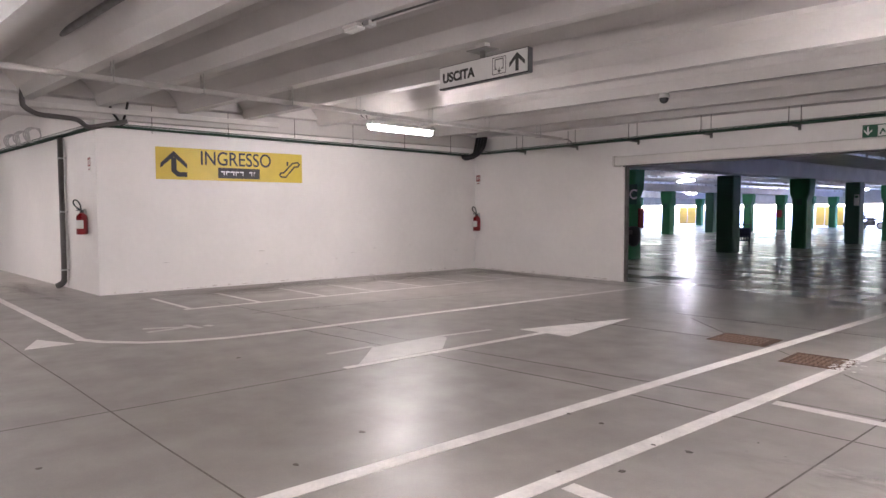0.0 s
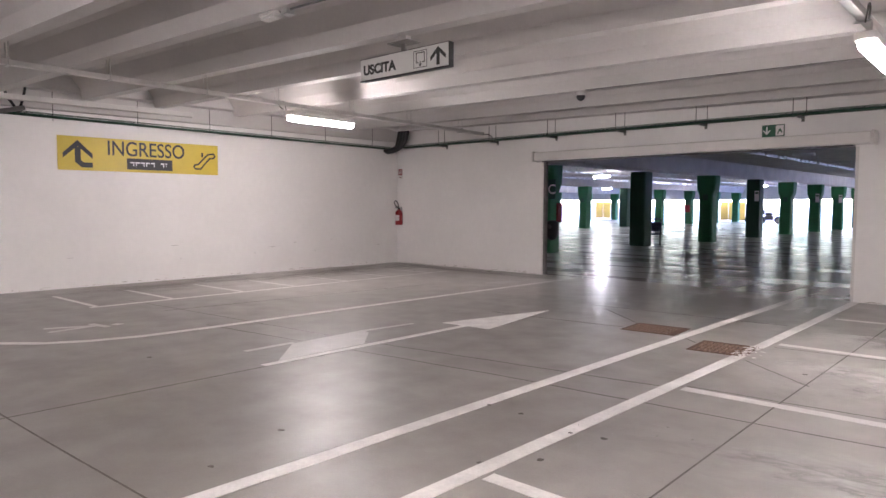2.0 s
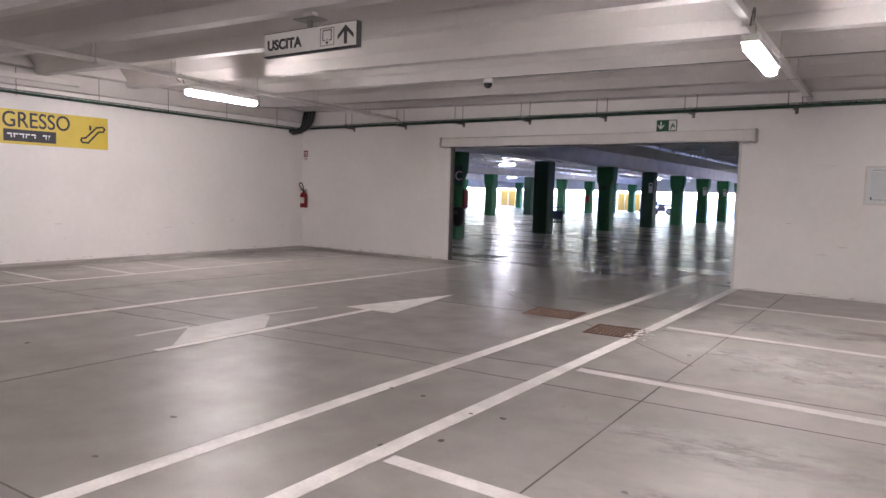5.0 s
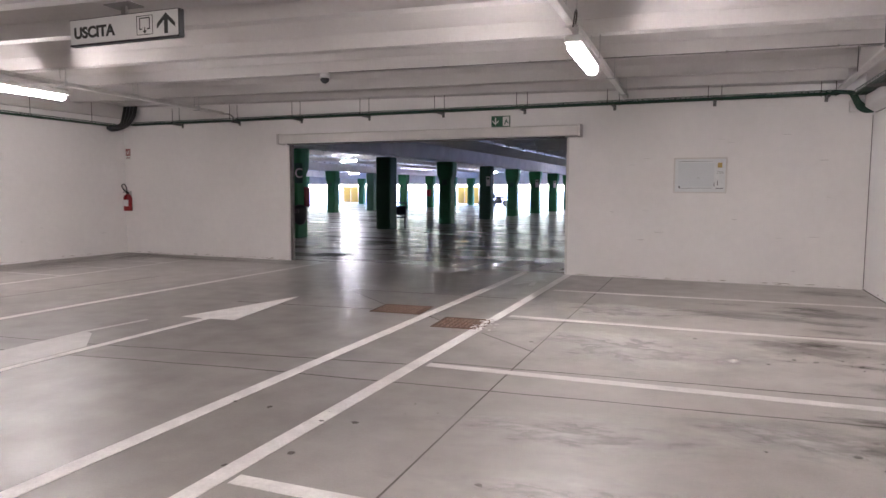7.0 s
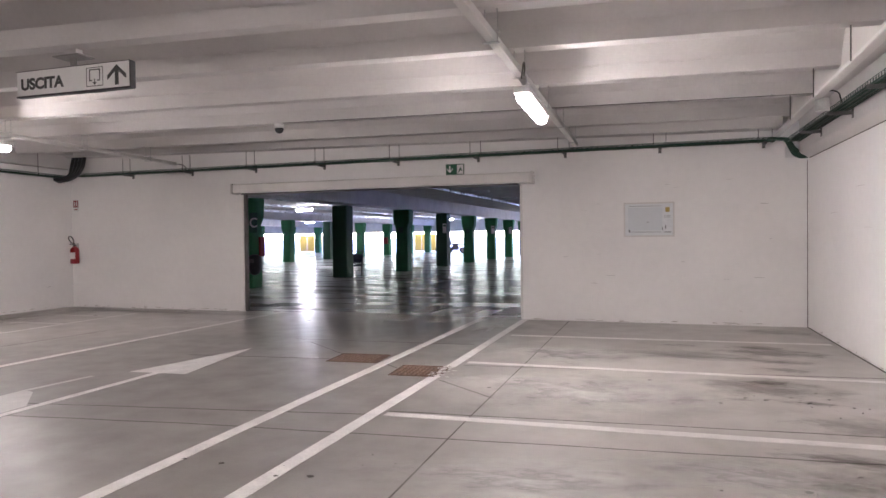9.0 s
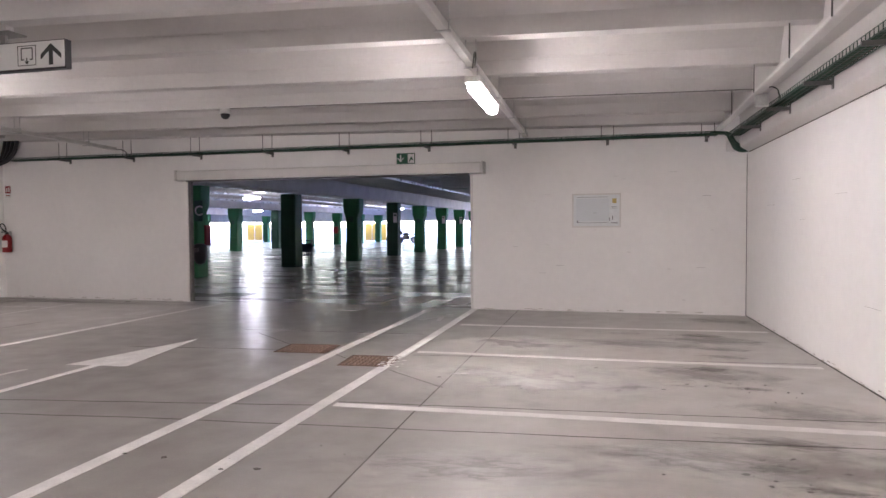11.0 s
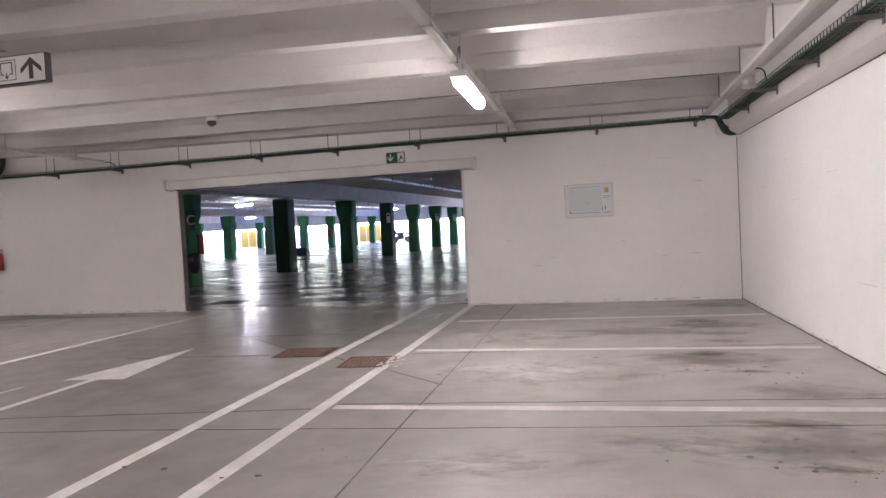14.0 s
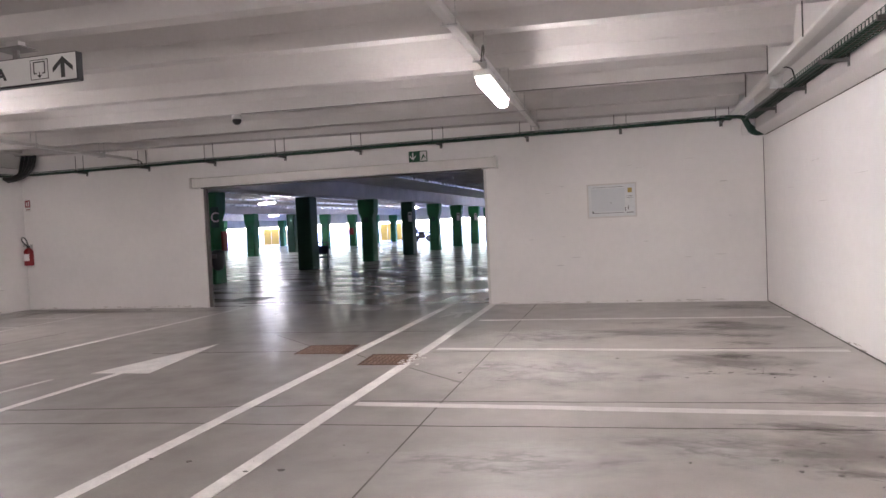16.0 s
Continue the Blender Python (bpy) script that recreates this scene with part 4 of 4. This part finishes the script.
grate(pose(-2.3, 8.36, 0, 0, 0, 5), 0.33, 0.285, "rusty brown cast iron cover set in the floor", RUST)
grate(pose(-1.27, 7.81, 0, 0, 0, 5), 0.29, 0.295, "rusty speckled cast iron cover under the white line", RUST)
bm = B()
rng = random.Random(5)
for _ in range(70):
    x, y, r = rng.gauss(-1.01, 0.055), rng.uniform(7.53, 8.12), rng.uniform(0.008, 0.024)
    plate(bm, [(x + r * rng.uniform(0.5, 1.4) * math.cos(k * 0.898), y + r * rng.uniform(0.5, 1.4) * math.sin(k * 0.898)) for k in range(7)], 0.0065, 0.0078)
tagged(mesh("paint_remains", bm, LINE), "flecks of white paint left on the rusty cover", "floor marking", kind="stuff")
grate(pose(-7.0, 14.2, 0), 0.42, 0.36, "dark drain cover in the hall floor", DARKPVC)
grate(pose(-17.5, 2.2, 0, 0, 0, 5), 0.35, 0.25, "dark drain cover near the wall", DARKPVC)


def stain_glare_material(name, colour, strength, scale, lo, hi):
    """A see-through film of dirt, scour or painted glare; its ragged edge comes from noise and from the distance to its
    middle.
    """
    m = material(name, colour, 0.5, vary=0.15, scale=8)
    n, l = m.node_tree.nodes, m.node_tree.links
    b = n["Principled BSDF"]
    co, ln = n.new("ShaderNodeTexCoord"), n.new("ShaderNodeVectorMath")
    ln.operation = "LENGTH"
    l.new(co.outputs["Object"], ln.inputs[0])
    nz = n.new("ShaderNodeTexNoise")
    nz.inputs["Scale"].default_value, nz.inputs["Detail"].default_value, nz.inputs["Roughness"].default_value = scale, 8, 0.65
    l.new(co.outputs["Object"], nz.inputs["Vector"])
    ad = n.new("ShaderNodeMath")
    ad.operation = "SUBTRACT"
    l.new(nz.outputs[0], ad.inputs[0])
    hf = n.new("ShaderNodeMath")
    hf.operation = "MULTIPLY"
    hf.inputs[1].default_value = 0.42
    l.new(ln.outputs["Value"], hf.inputs[0]), l.new(hf.outputs[0], ad.inputs[1])
    mr = n.new("ShaderNodeMapRange")
    mr.interpolation_type = "SMOOTHSTEP"
    mr.inputs[1].default_value, mr.inputs[2].default_value, mr.inputs[3].default_value, mr.inputs[4].default_value = lo, hi, 0.0, strength
    l.new(ad.outputs[0], mr.inputs[0]), l.new(mr.outputs[0], b.inputs["Alpha"])
    return m


SOFT = stain_glare_material("tyre_dirt", (0.15, 0.105, 0.073), 0.36, 2.4, 0.12, 0.5)
SMEAR = stain_glare_material("old_oil_smear", (0.135, 0.088, 0.056), 0.44, 3.0, 0.12, 0.52)
PALE = stain_glare_material("pale_scour_glare", (0.66, 0.64, 0.615), 0.55, 2.2, 0.02, 0.62)
DUST = stain_glare_material("brown_dust", (0.2, 0.145, 0.108), 0.5, 1.6, 0.05, 0.6)
for mat, lab, places in ((SOFT, "faint grey tyre dirt on the floor", ((2.6, 10.0, 0.9, 0.5, 0.1), (2.6, 9.4, 0.5, 0.25, 0.0), (2.3, 7.9, 1.0, 0.7, 0), (2.9, 6.6, 0.7, 0.5, 0), (2.7, 5.3, 0.9, 0.6, 0.2), (1.5, 9.6, 1.3, 0.5, 0), (2.9, 12.0, 0.7, 0.5, 0))),
                         (SMEAR, "brown feathered oil smear in the parking bay", ((2.5, 10.4, 0.5, 0.3, 0.1), (2.6, 8.9, 0.4, 0.2, -0.1), (1.5, 10.4, 0.4, 0.2, 0.2), (2.3, 8.15, 0.35, 0.22, 0.2), (2.0, 7.34, 0.22, 0.08, 0), (2.6, 7.35, 0.3, 0.12, 0), (2.55, 5.75, 0.6, 0.22, 0), (2.35, 5.2, 0.35, 0.14, 0.1), (2.6, 4.9, 0.3, 0.12, 0), (1.4, 5.25, 0.2, 0.08, 0))),
                         # the last two patches paint lamp and wall glare; the others are scour
                         (PALE, "pale film on concrete, scour and painted glare", ((0.55, 4.8, 1.1, 0.45, 0.2), (1.9, 5.25, 0.9, 0.4, 0), (0.9, 3.9, 1.0, 0.4, 0.1), (0.6, 7.3, 1.5, 1.1, 0), (0.2, 9.3, 1.0, 0.7, 0))),
                         (DUST, "brown dust swept against the wall foot", ((-11.0, 6.5, 0.9, 3.2, 0), (-10.9, 10.5, 1.0, 2.8, 0), (-9.5, 12.3, 3.2, 0.6, 0), (-13.8, 2.75, 2.2, 0.5, 0.08), (-17.5, 2.3, 0.6, 0.3, 0)))):
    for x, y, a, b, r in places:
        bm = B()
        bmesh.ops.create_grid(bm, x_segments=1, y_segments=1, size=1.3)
        ob = tagged(mesh("floor_stain_glare", bm, mat), lab, "stain", kind="structure")
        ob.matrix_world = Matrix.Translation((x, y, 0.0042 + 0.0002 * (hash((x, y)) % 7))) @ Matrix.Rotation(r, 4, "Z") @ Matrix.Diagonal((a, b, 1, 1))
rng = random.Random(7)
for x, y in ((-3.07, 1.28), (-2.15, 2.47), (-1.06, 3.59), (-0.83, 3.88), (-1.46, 4.51), (-0.75, 4.46), (-2.4, 3.1), (0.3, 3.9), (1.6, 4.2), (-0.3, 7.2), (0.6, 7.0), (-5.2, 3.4), (2.0, 3.6), (1.2, 8.0)):
    bm = B()
    plate(bm, [(x + (0.012 + 0.02 * rng.random()) * math.cos(k * 0.7), y + (0.01 + 0.018 * rng.random()) * math.sin(k * 0.7)) for k in range(9)], 0.0004, 0.0032)
    tagged(mesh("tar_spot", bm, JOINT), "small black tar spot on the concrete", "stain", kind="structure")

# ---- the parking hall beyond ----
for k in range(5):
    for y0, y1, mat in ((13.35, 14.8, LINE), (12.05, 12.45, WORN)):
        if mat is WORN and k > 1:
            continue
        bm = B()
        x = -3.6 + 0.86 * k
        plate(bm, [(x, y0), (x + 0.46, y0), (x + 0.5, y1), (x + 0.04, y1)], H0, H1)
        marking("zebra_stripe", bm, "white painted crossing stripe", mat)
for y in (16.9, 20.6, 22.9):
    bm = B()
    stripe(bm, (-14, y), (-2.5, y + 0.25), 0.1)
    marking("lane_line", bm, "worn white line across the hall floor", WORN)
for k in range(14):
    bm = B()
    stripe(bm, (-9.5, 26 + 2.5 * k), (-4.5, 26 + 2.5 * k), 0.1)
    marking("bay_line", bm, "white painted parking bay line")
    bm = B()
    stripe(bm, (-22.5, 30 + 2.5 * k), (-17.5, 30 + 2.5 * k), 0.1)
    marking("bay_line", bm, "white painted parking bay line")
for x, z in ((-6.2, 3.2), (-14.2, 3.2), (-17.2, 3.2), (-20.5, 3.15), (-27.5, 3.2), (-31, 3.2)):
    ob = thing("support_rail", pose(0, 0, 0), "white lacquered rail along the hall ceiling", "rail", "hall rails")
    bm = B()
    box(bm, x - 0.04, x + 0.04, 14, 67, z - 0.04, z + 0.04, 0.005)
    part("channel", bm, HALLRAIL, ob)
    for k in range(17):
        bm = B()
        rod(bm, (x, 15 + 3 * k, z), (x, 15 + 3 * k, 3.46), 0.01, 6)
        part("hanger", bm, STEEL, ob)
for k in range(9):
    ob = thing("emergency_lamp", pose(-5.6, 16 + 5 * k, 3.33), "small white ceiling lamp box in the hall", "lamp", "hall ceiling boxes")
    bm = B()
    box(bm, -0.35, 0.35, -0.08, 0.08, -0.09, 0.0, 0.02)
    part("lens", bm, WHITEPL, ob)

# column fittings
for x, y in ((-9.86, 34.19), (-9.94, 44.6), (-9.94, 49.8)):
    ob = thing("column_plate", pose(x, y, 1.75, 90, 0, 0), "white plate screwed to the green column", "sign", "column plates")
    bm = B()
    box(bm, -0.1, 0.1, 0, 0.5, 0, 0.012, 0.003)
    part("panel", bm, WHITEPL, ob)
    bm = B()
    box(bm, -0.07, 0.07, 0.34, 0.44, 0.0122, 0.0135)
    part("mark", bm, SIGNGREEN, ob, "plain green bar")
ob = thing("location_sign", pose(-10.74, 18.408, 1.72, 90, 0, 0), "dark green plate with a white letter on the column", "sign")
bm = B()
box(bm, -0.14, 0.14, 0, 0.62, -0.002, 0.008, 0.002)
part("panel", bm, TEAL, ob)
lettering("lettering", "C", 0.42, pose(0.01, 0.17, 0.01), WHITEPL, ob, 0.004, "white letter")
ob = thing("hanging_bin", pose(-10.74, 18.45, 0.42), "dark plastic bin fixed to the green column", "bin")
bm = B()
prof = ((0.0, 0.05), (0.05, 0.14), (0.2, 0.2), (0.45, 0.22), (0.58, 0.19), (0.63, 0.08))
rings = [[bm.verts.new((r * math.cos(k * math.tau / 18), r * math.sin(k * math.tau / 18), z)) for k in range(18)] for z, r in prof]
bm.faces.new(rings[0][::-1]), bm.faces.new(rings[-1])
for a, b in zip(rings, rings[1:]):
    for i in range(18):
        bm.faces.new((a[i], a[(i + 1) % 18], b[(i + 1) % 18], b[i])).smooth = True
part("shell", bm, BLACKPLASTIC, ob)
bm = B()
box(bm, -0.1, 0.1, -0.235, -0.19, 0.38, 0.5, 0.01)
part("slot", bm, DARKPVC, ob)
ob = thing("hose_cabinet", pose(-10.8, 18.85, 0.98), "red fire hose cabinet beside the green column", "fire cabinet")
bm = B()
box(bm, -0.04, 0.03, -0.05, 0.22, 0, 0.62, 0.01)
part("body", bm, REDMATT, ob)
bm = B()
box(bm, 0.03, 0.038, -0.02, 0.19, 0.04, 0.58, 0.003)
part("door", bm, REDMATT, ob)


def trolley():
    """A shopping trolley: wire basket, chassis, handle and four wheels."""
    ob = thing("shopping_trolley", pose(0, 0, 0), "dark blue wire shopping trolley beside the column", "trolley")
    bm = B()
    for z, f in ((0.42, 0.0), (0.56, 0.33), (0.7, 0.66), (0.86, 1.0)):
        w, a, b = 0.2 + 0.07 * f, -0.36 - 0.05 * f, 0.3 + 0.12 * f
        q = [(-w, a, z), (w, a, z), (w, b, z), (-w, b, z)]
        for i in range(4):
            rod(bm, q[i], q[(i + 1) % 4], 0.02, 5)
    for i in range(9):
        t = i / 8
        rod(bm, (-0.2, -0.36 + 0.66 * t, 0.42), (-0.27, -0.41 + 0.83 * t, 0.86), 0.018, 4)
        rod(bm, (0.2, -0.36 + 0.66 * t, 0.42), (0.27, -0.41 + 0.83 * t, 0.86), 0.018, 4)
    for i in range(6):
        t = i / 5
        rod(bm, (-0.2 + 0.4 * t, -0.36, 0.42), (-0.27 + 0.54 * t, -0.41, 0.86), 0.018, 4)
        rod(bm, (-0.2 + 0.4 * t, -0.36, 0.42), (-0.2 + 0.4 * t, 0.3, 0.42), 0.013, 4)
    for i in range(14):
        t = i / 13
        for sx in (-1, 1):
            rod(bm, (0.2 * sx, -0.36 + 0.66 * t, 0.42), (0.27 * sx, -0.41 + 0.83 * t, 0.86), 0.016, 4)
        rod(bm, (-0.2, 0.3 - 0.66 * t, 0.42), (0.2, 0.3 - 0.66 * t, 0.42), 0.011, 4)
    box(bm, -0.24, 0.24, 0.36, 0.38, 0.55, 0.84, 0.004)
    part("basket", bm, BLUEPL, ob)
    bm = B()
    for sx in (-1, 1):
        pipe(bm, [(0.22 * sx, -0.38, 0.12), (0.22 * sx, 0.3, 0.14), (0.24 * sx, 0.42, 0.5), (0.26 * sx, 0.5, 1.0)], 0.03, 6)
        rod(bm, (0.22 * sx, -0.2, 0.12), (0.2 * sx, -0.3, 0.42), 0.014, 6)
    part("chassis", bm, BLACKPLASTIC, ob)
    bm = B()
    rod(bm, (-0.28, 0.5, 1.0), (0.28, 0.5, 1.0), 0.022, 8)
    part("handle", bm, BLUEPL, ob)
    for x, y in ((-0.22, -0.36), (0.22, -0.36), (-0.22, 0.3), (0.22, 0.3)):
        bm = B()
        rod(bm, (x - 0.025, y, 0.07), (x + 0.025, y, 0.07), 0.07, 14)
        box(bm, x - 0.02, x + 0.02, y - 0.015, y + 0.015, 0.06, 0.13)
        part("wheel", bm, BLACKPLASTIC, ob)
    return ob


trolley().matrix_world = pose(-10.6, 25.2, 0, 0, 0, 26)
for x0, x1 in ((-39.9, -36.9), (-25.4, -22.9)):
    ob = thing("hoarding", pose((x0 + x1) / 2, 70.0, -0.05), "sunlit yellow panel fence outside the hall", "fence", "yellow panels")
    n = 3
    for k in range(n):
        bm = B()
        w = (x1 - x0) / n
        box(bm, x0 - (x0 + x1) / 2 + k * w, x0 - (x0 + x1) / 2 + (k + 1) * w - 0.06, -0.05, 0.05, 0.12, 2.0, 0.02)
        part("panel", bm, OCHRE, ob)
    for k in range(n + 1):
        bm = B()
        w = (x1 - x0) / n
        rod(bm, (x0 - (x0 + x1) / 2 + k * w - 0.03, 0.08, 0), (x0 - (x0 + x1) / 2 + k * w - 0.03, 0.08, 1.95), 0.04, 8)
        part("post", bm, STEEL, ob)


def motorbike():
    """A parked motorbike: two wheels, tank, seat, fairing, fork and handlebar."""
    ob = thing("motorbike", pose(0, 0, 0), "dark motorbike parked in the far hall against the light", "motorbike")
    for y in (-0.7, 0.7):
        bm = B()
        rod(bm, (-0.06, y, 0.31), (0.06, y, 0.31), 0.31, 22)
        w = part("wheel", bm, BLACKPLASTIC, ob)
        bm = B()
        rod(bm, (-0.065, y, 0.31), (0.065, y, 0.31), 0.19, 16)
        part("rim", bm, STEEL, w)
    bm = B()
    box(bm, -0.16, 0.16, -0.25, 0.3, 0.72, 0.98, 0.08)
    part("tank", bm, DARKPVC, ob)
    bm = B()
    box(bm, -0.14, 0.14, -0.95, -0.2, 0.78, 0.9, 0.05)
    part("seat", bm, BLACKPLASTIC, ob)
    bm = B()
    box(bm, -0.2, 0.2, -0.35, 0.35, 0.3, 0.72, 0.06)
    part("engine", bm, DARKPVC, ob)
    bm = B()
    box(bm, -0.17, 0.17, 0.35, 0.7, 0.8, 1.2, 0.09)
    part("fairing", bm, DARKPVC, ob)
    bm = B()
    for sx in (-0.09, 0.09):
        rod(bm, (sx, 0.7, 0.31), (sx, 0.42, 1.0), 0.03, 8)
    part("fork", bm, DARKPVC, ob)
    bm = B()
    pipe(bm, [(-0.4, 0.25, 1.08), (-0.15, 0.42, 1.05), (0.15, 0.42, 1.05), (0.4, 0.25, 1.08)], 0.02, 8)
    part("handlebar", bm, BLACKPLASTIC, ob)
    for sx in (-0.3, 0.3):
        bm = B()
        pipe(bm, [(sx, 0.35, 1.08), (sx * 1.2, 0.4, 1.28), (sx * 1.3, 0.42, 1.32)], 0.012, 6)
        box(bm, sx * 1.3 - 0.07, sx * 1.3 + 0.07, 0.4, 0.43, 1.3, 1.38, 0.01)
        part("mirror", bm, BLACKPLASTIC, ob)
    return ob


bike = motorbike()
copy_thing(bike, pose(-19.6, 62.9, 0, 0, 0, 75))
bike.matrix_world = pose(-18.3, 62.5, 0, 0, 0, 100)
for x, y in ((-22.75, 56.3), (-35.5, 55.4)):
    ob = thing("hose_cabinet", pose(x, y - 0.3, 1.0), "small dark red cabinet on a hall column", "fire cabinet", "column cabinets")
    bm = B()
    box(bm, -0.2, 0.2, -0.17, -0.012, 0, 0.6, 0.01)
    part("body", bm, REDMATT, ob)
    bm = B()
    box(bm, -0.16, 0.16, -0.18, -0.17, 0.04, 0.56, 0.003)
    part("door", bm, REDMATT, ob)

rng = random.Random(11)
for cx, cy, sx, sy_, n in ((2.5, 7.35, 0.6, 0.35, 20), (2.4, 5.2, 0.4, 0.3, 16), (2.7, 4.85, 0.4, 0.25, 12), (-1.3, 4.4, 0.3, 0.3, 3), (-0.4, 5.0, 0.3, 0.3, 3)):
    bm = B()
    for _ in range(n):
        x, y, r = rng.gauss(cx, sx * 0.6), rng.gauss(cy, sy_ * 0.6), 0.004 + 0.015 * rng.random() ** 2
        plate(bm, [(x + r * rng.uniform(0.4, 1.7) * math.cos(k * 0.898), y + r * rng.uniform(0.3, 1.2) * math.sin(k * 0.898)) for k in range(7)], 0.0004, 0.0048)
    tagged(mesh("floor_chips", bm, STAIN), "scatter of small dark chips and tar specks", "stain", kind="stuff")

# ---- wear on walls and ceiling ----
rng = random.Random(21)


def wall_marks(label, n, place, mat, size):
    """Small ragged chips lying flat on a wall; place gives each one's pose."""
    bm = B()
    for _ in range(n):
        w, h = size(rng)
        sub = B()
        plate(sub, [(w * rng.uniform(0.6, 1.1) * math.cos(k * 0.698), h * rng.uniform(0.5, 1.1) * math.sin(k * 0.698)) for k in range(9)], 0.0002, 0.0016)
        bmesh.ops.transform(sub, matrix=place(rng), verts=sub.verts)
        me = bpy.data.meshes.new("chip")
        sub.to_mesh(me), sub.free()
        bm.from_mesh(me)
        bpy.data.meshes.remove(me)
    tagged(mesh("wall_wear", bm, mat), label, "wear", kind="stuff")


SCUFF = material("bare_plaster", (0.46, 0.41, 0.365), 0.9, vary=0.25, scale=15)
GREYMARK = material("grey_scuff", (0.50, 0.475, 0.455), 0.8, vary=0.1, scale=15)
wall_marks("flaked paint and dirt along the wall foot", 46, lambda r: pose(XL + 0.0005, r.uniform(3.65, 12.6), r.uniform(0.01, 0.05), 90, 0, 90), SCUFF, lambda r: (r.uniform(0.01, 0.09), r.uniform(0.002, 0.008)))
wall_marks("flaked paint and dirt along the wall foot", 30, lambda r: pose(r.uniform(-11.6, -7.2), YB - 0.0005, r.uniform(0.01, 0.04), 90, 0, 0), SCUFF, lambda r: (r.uniform(0.01, 0.08), r.uniform(0.002, 0.008)))
wall_marks("flaked paint and dirt along the wall foot", 30, lambda r: pose(r.uniform(-1.0, 3.3), YB - 0.0005, r.uniform(0.01, 0.04), 90, 0, 0), SCUFF, lambda r: (r.uniform(0.01, 0.09), r.uniform(0.002, 0.008)))
wall_marks("faint grey scuffs on the white wall", 9, lambda r: pose(XL + 0.0005, r.uniform(4, 12.4), r.uniform(0.2, 0.7), 90, 0, 90), GREYMARK, lambda r: (r.uniform(0.02, 0.12), r.uniform(0.003, 0.008)))
wall_marks("faint grey scuffs on the white wall", 16, lambda r: pose(r.uniform(-0.9, 3.2), YB - 0.0005, r.uniform(0.1, 2.6), 90, 0, 0), GREYMARK, lambda r: (r.uniform(0.02, 0.1), r.uniform(0.002, 0.005)))


def east(r, z0, z1):
    y = r.uniform(5.5, 12.4)
    return pose(XE(y) - 0.0006, y, r.uniform(z0, z1), 90, 0, -90 + 1.6)


wall_marks("flaked paint and dirt along the wall foot", 40, lambda r: east(r, 0.01, 0.05), SCUFF, lambda r: (r.uniform(0.01, 0.08), r.uniform(0.002, 0.008)))
wall_marks("hairline cracks along the block courses", 6, lambda r: east(r, 0.6, 2.3), GREYMARK, lambda r: (r.uniform(0.06, 0.3), r.uniform(0.0015, 0.003)))
bm = B()
for y0, z, xa, xb in ((7.13, 3.5, -3.3, -2.5), (7.13, 3.5, -2.3, -1.2), (8.78, 3.5, -0.7, 0.6), (8.78, 3.5, 1.3, 2.0), (5.86, 3.5, -2.0, -0.4)):
    for k in range(6):
        x0, x1 = xa + (xb - xa) * k / 6, xa + (xb - xa) * (k + 0.9) / 6
        f = 0.09 + (z - 3.35) * 0.353 + 0.002
        rod(bm, (x0, sy(y0, x0) - f, z + 0.004 * math.sin(k * 2)), (x1, sy(y0, x1) - f, z + 0.004 * math.sin(k * 2 + 1)), 0.0025, 4)
tagged(mesh("ceiling_cracks", bm, GREYMARK), "thin dark hairline cracks on the ceiling ribs", "wear", kind="stuff")
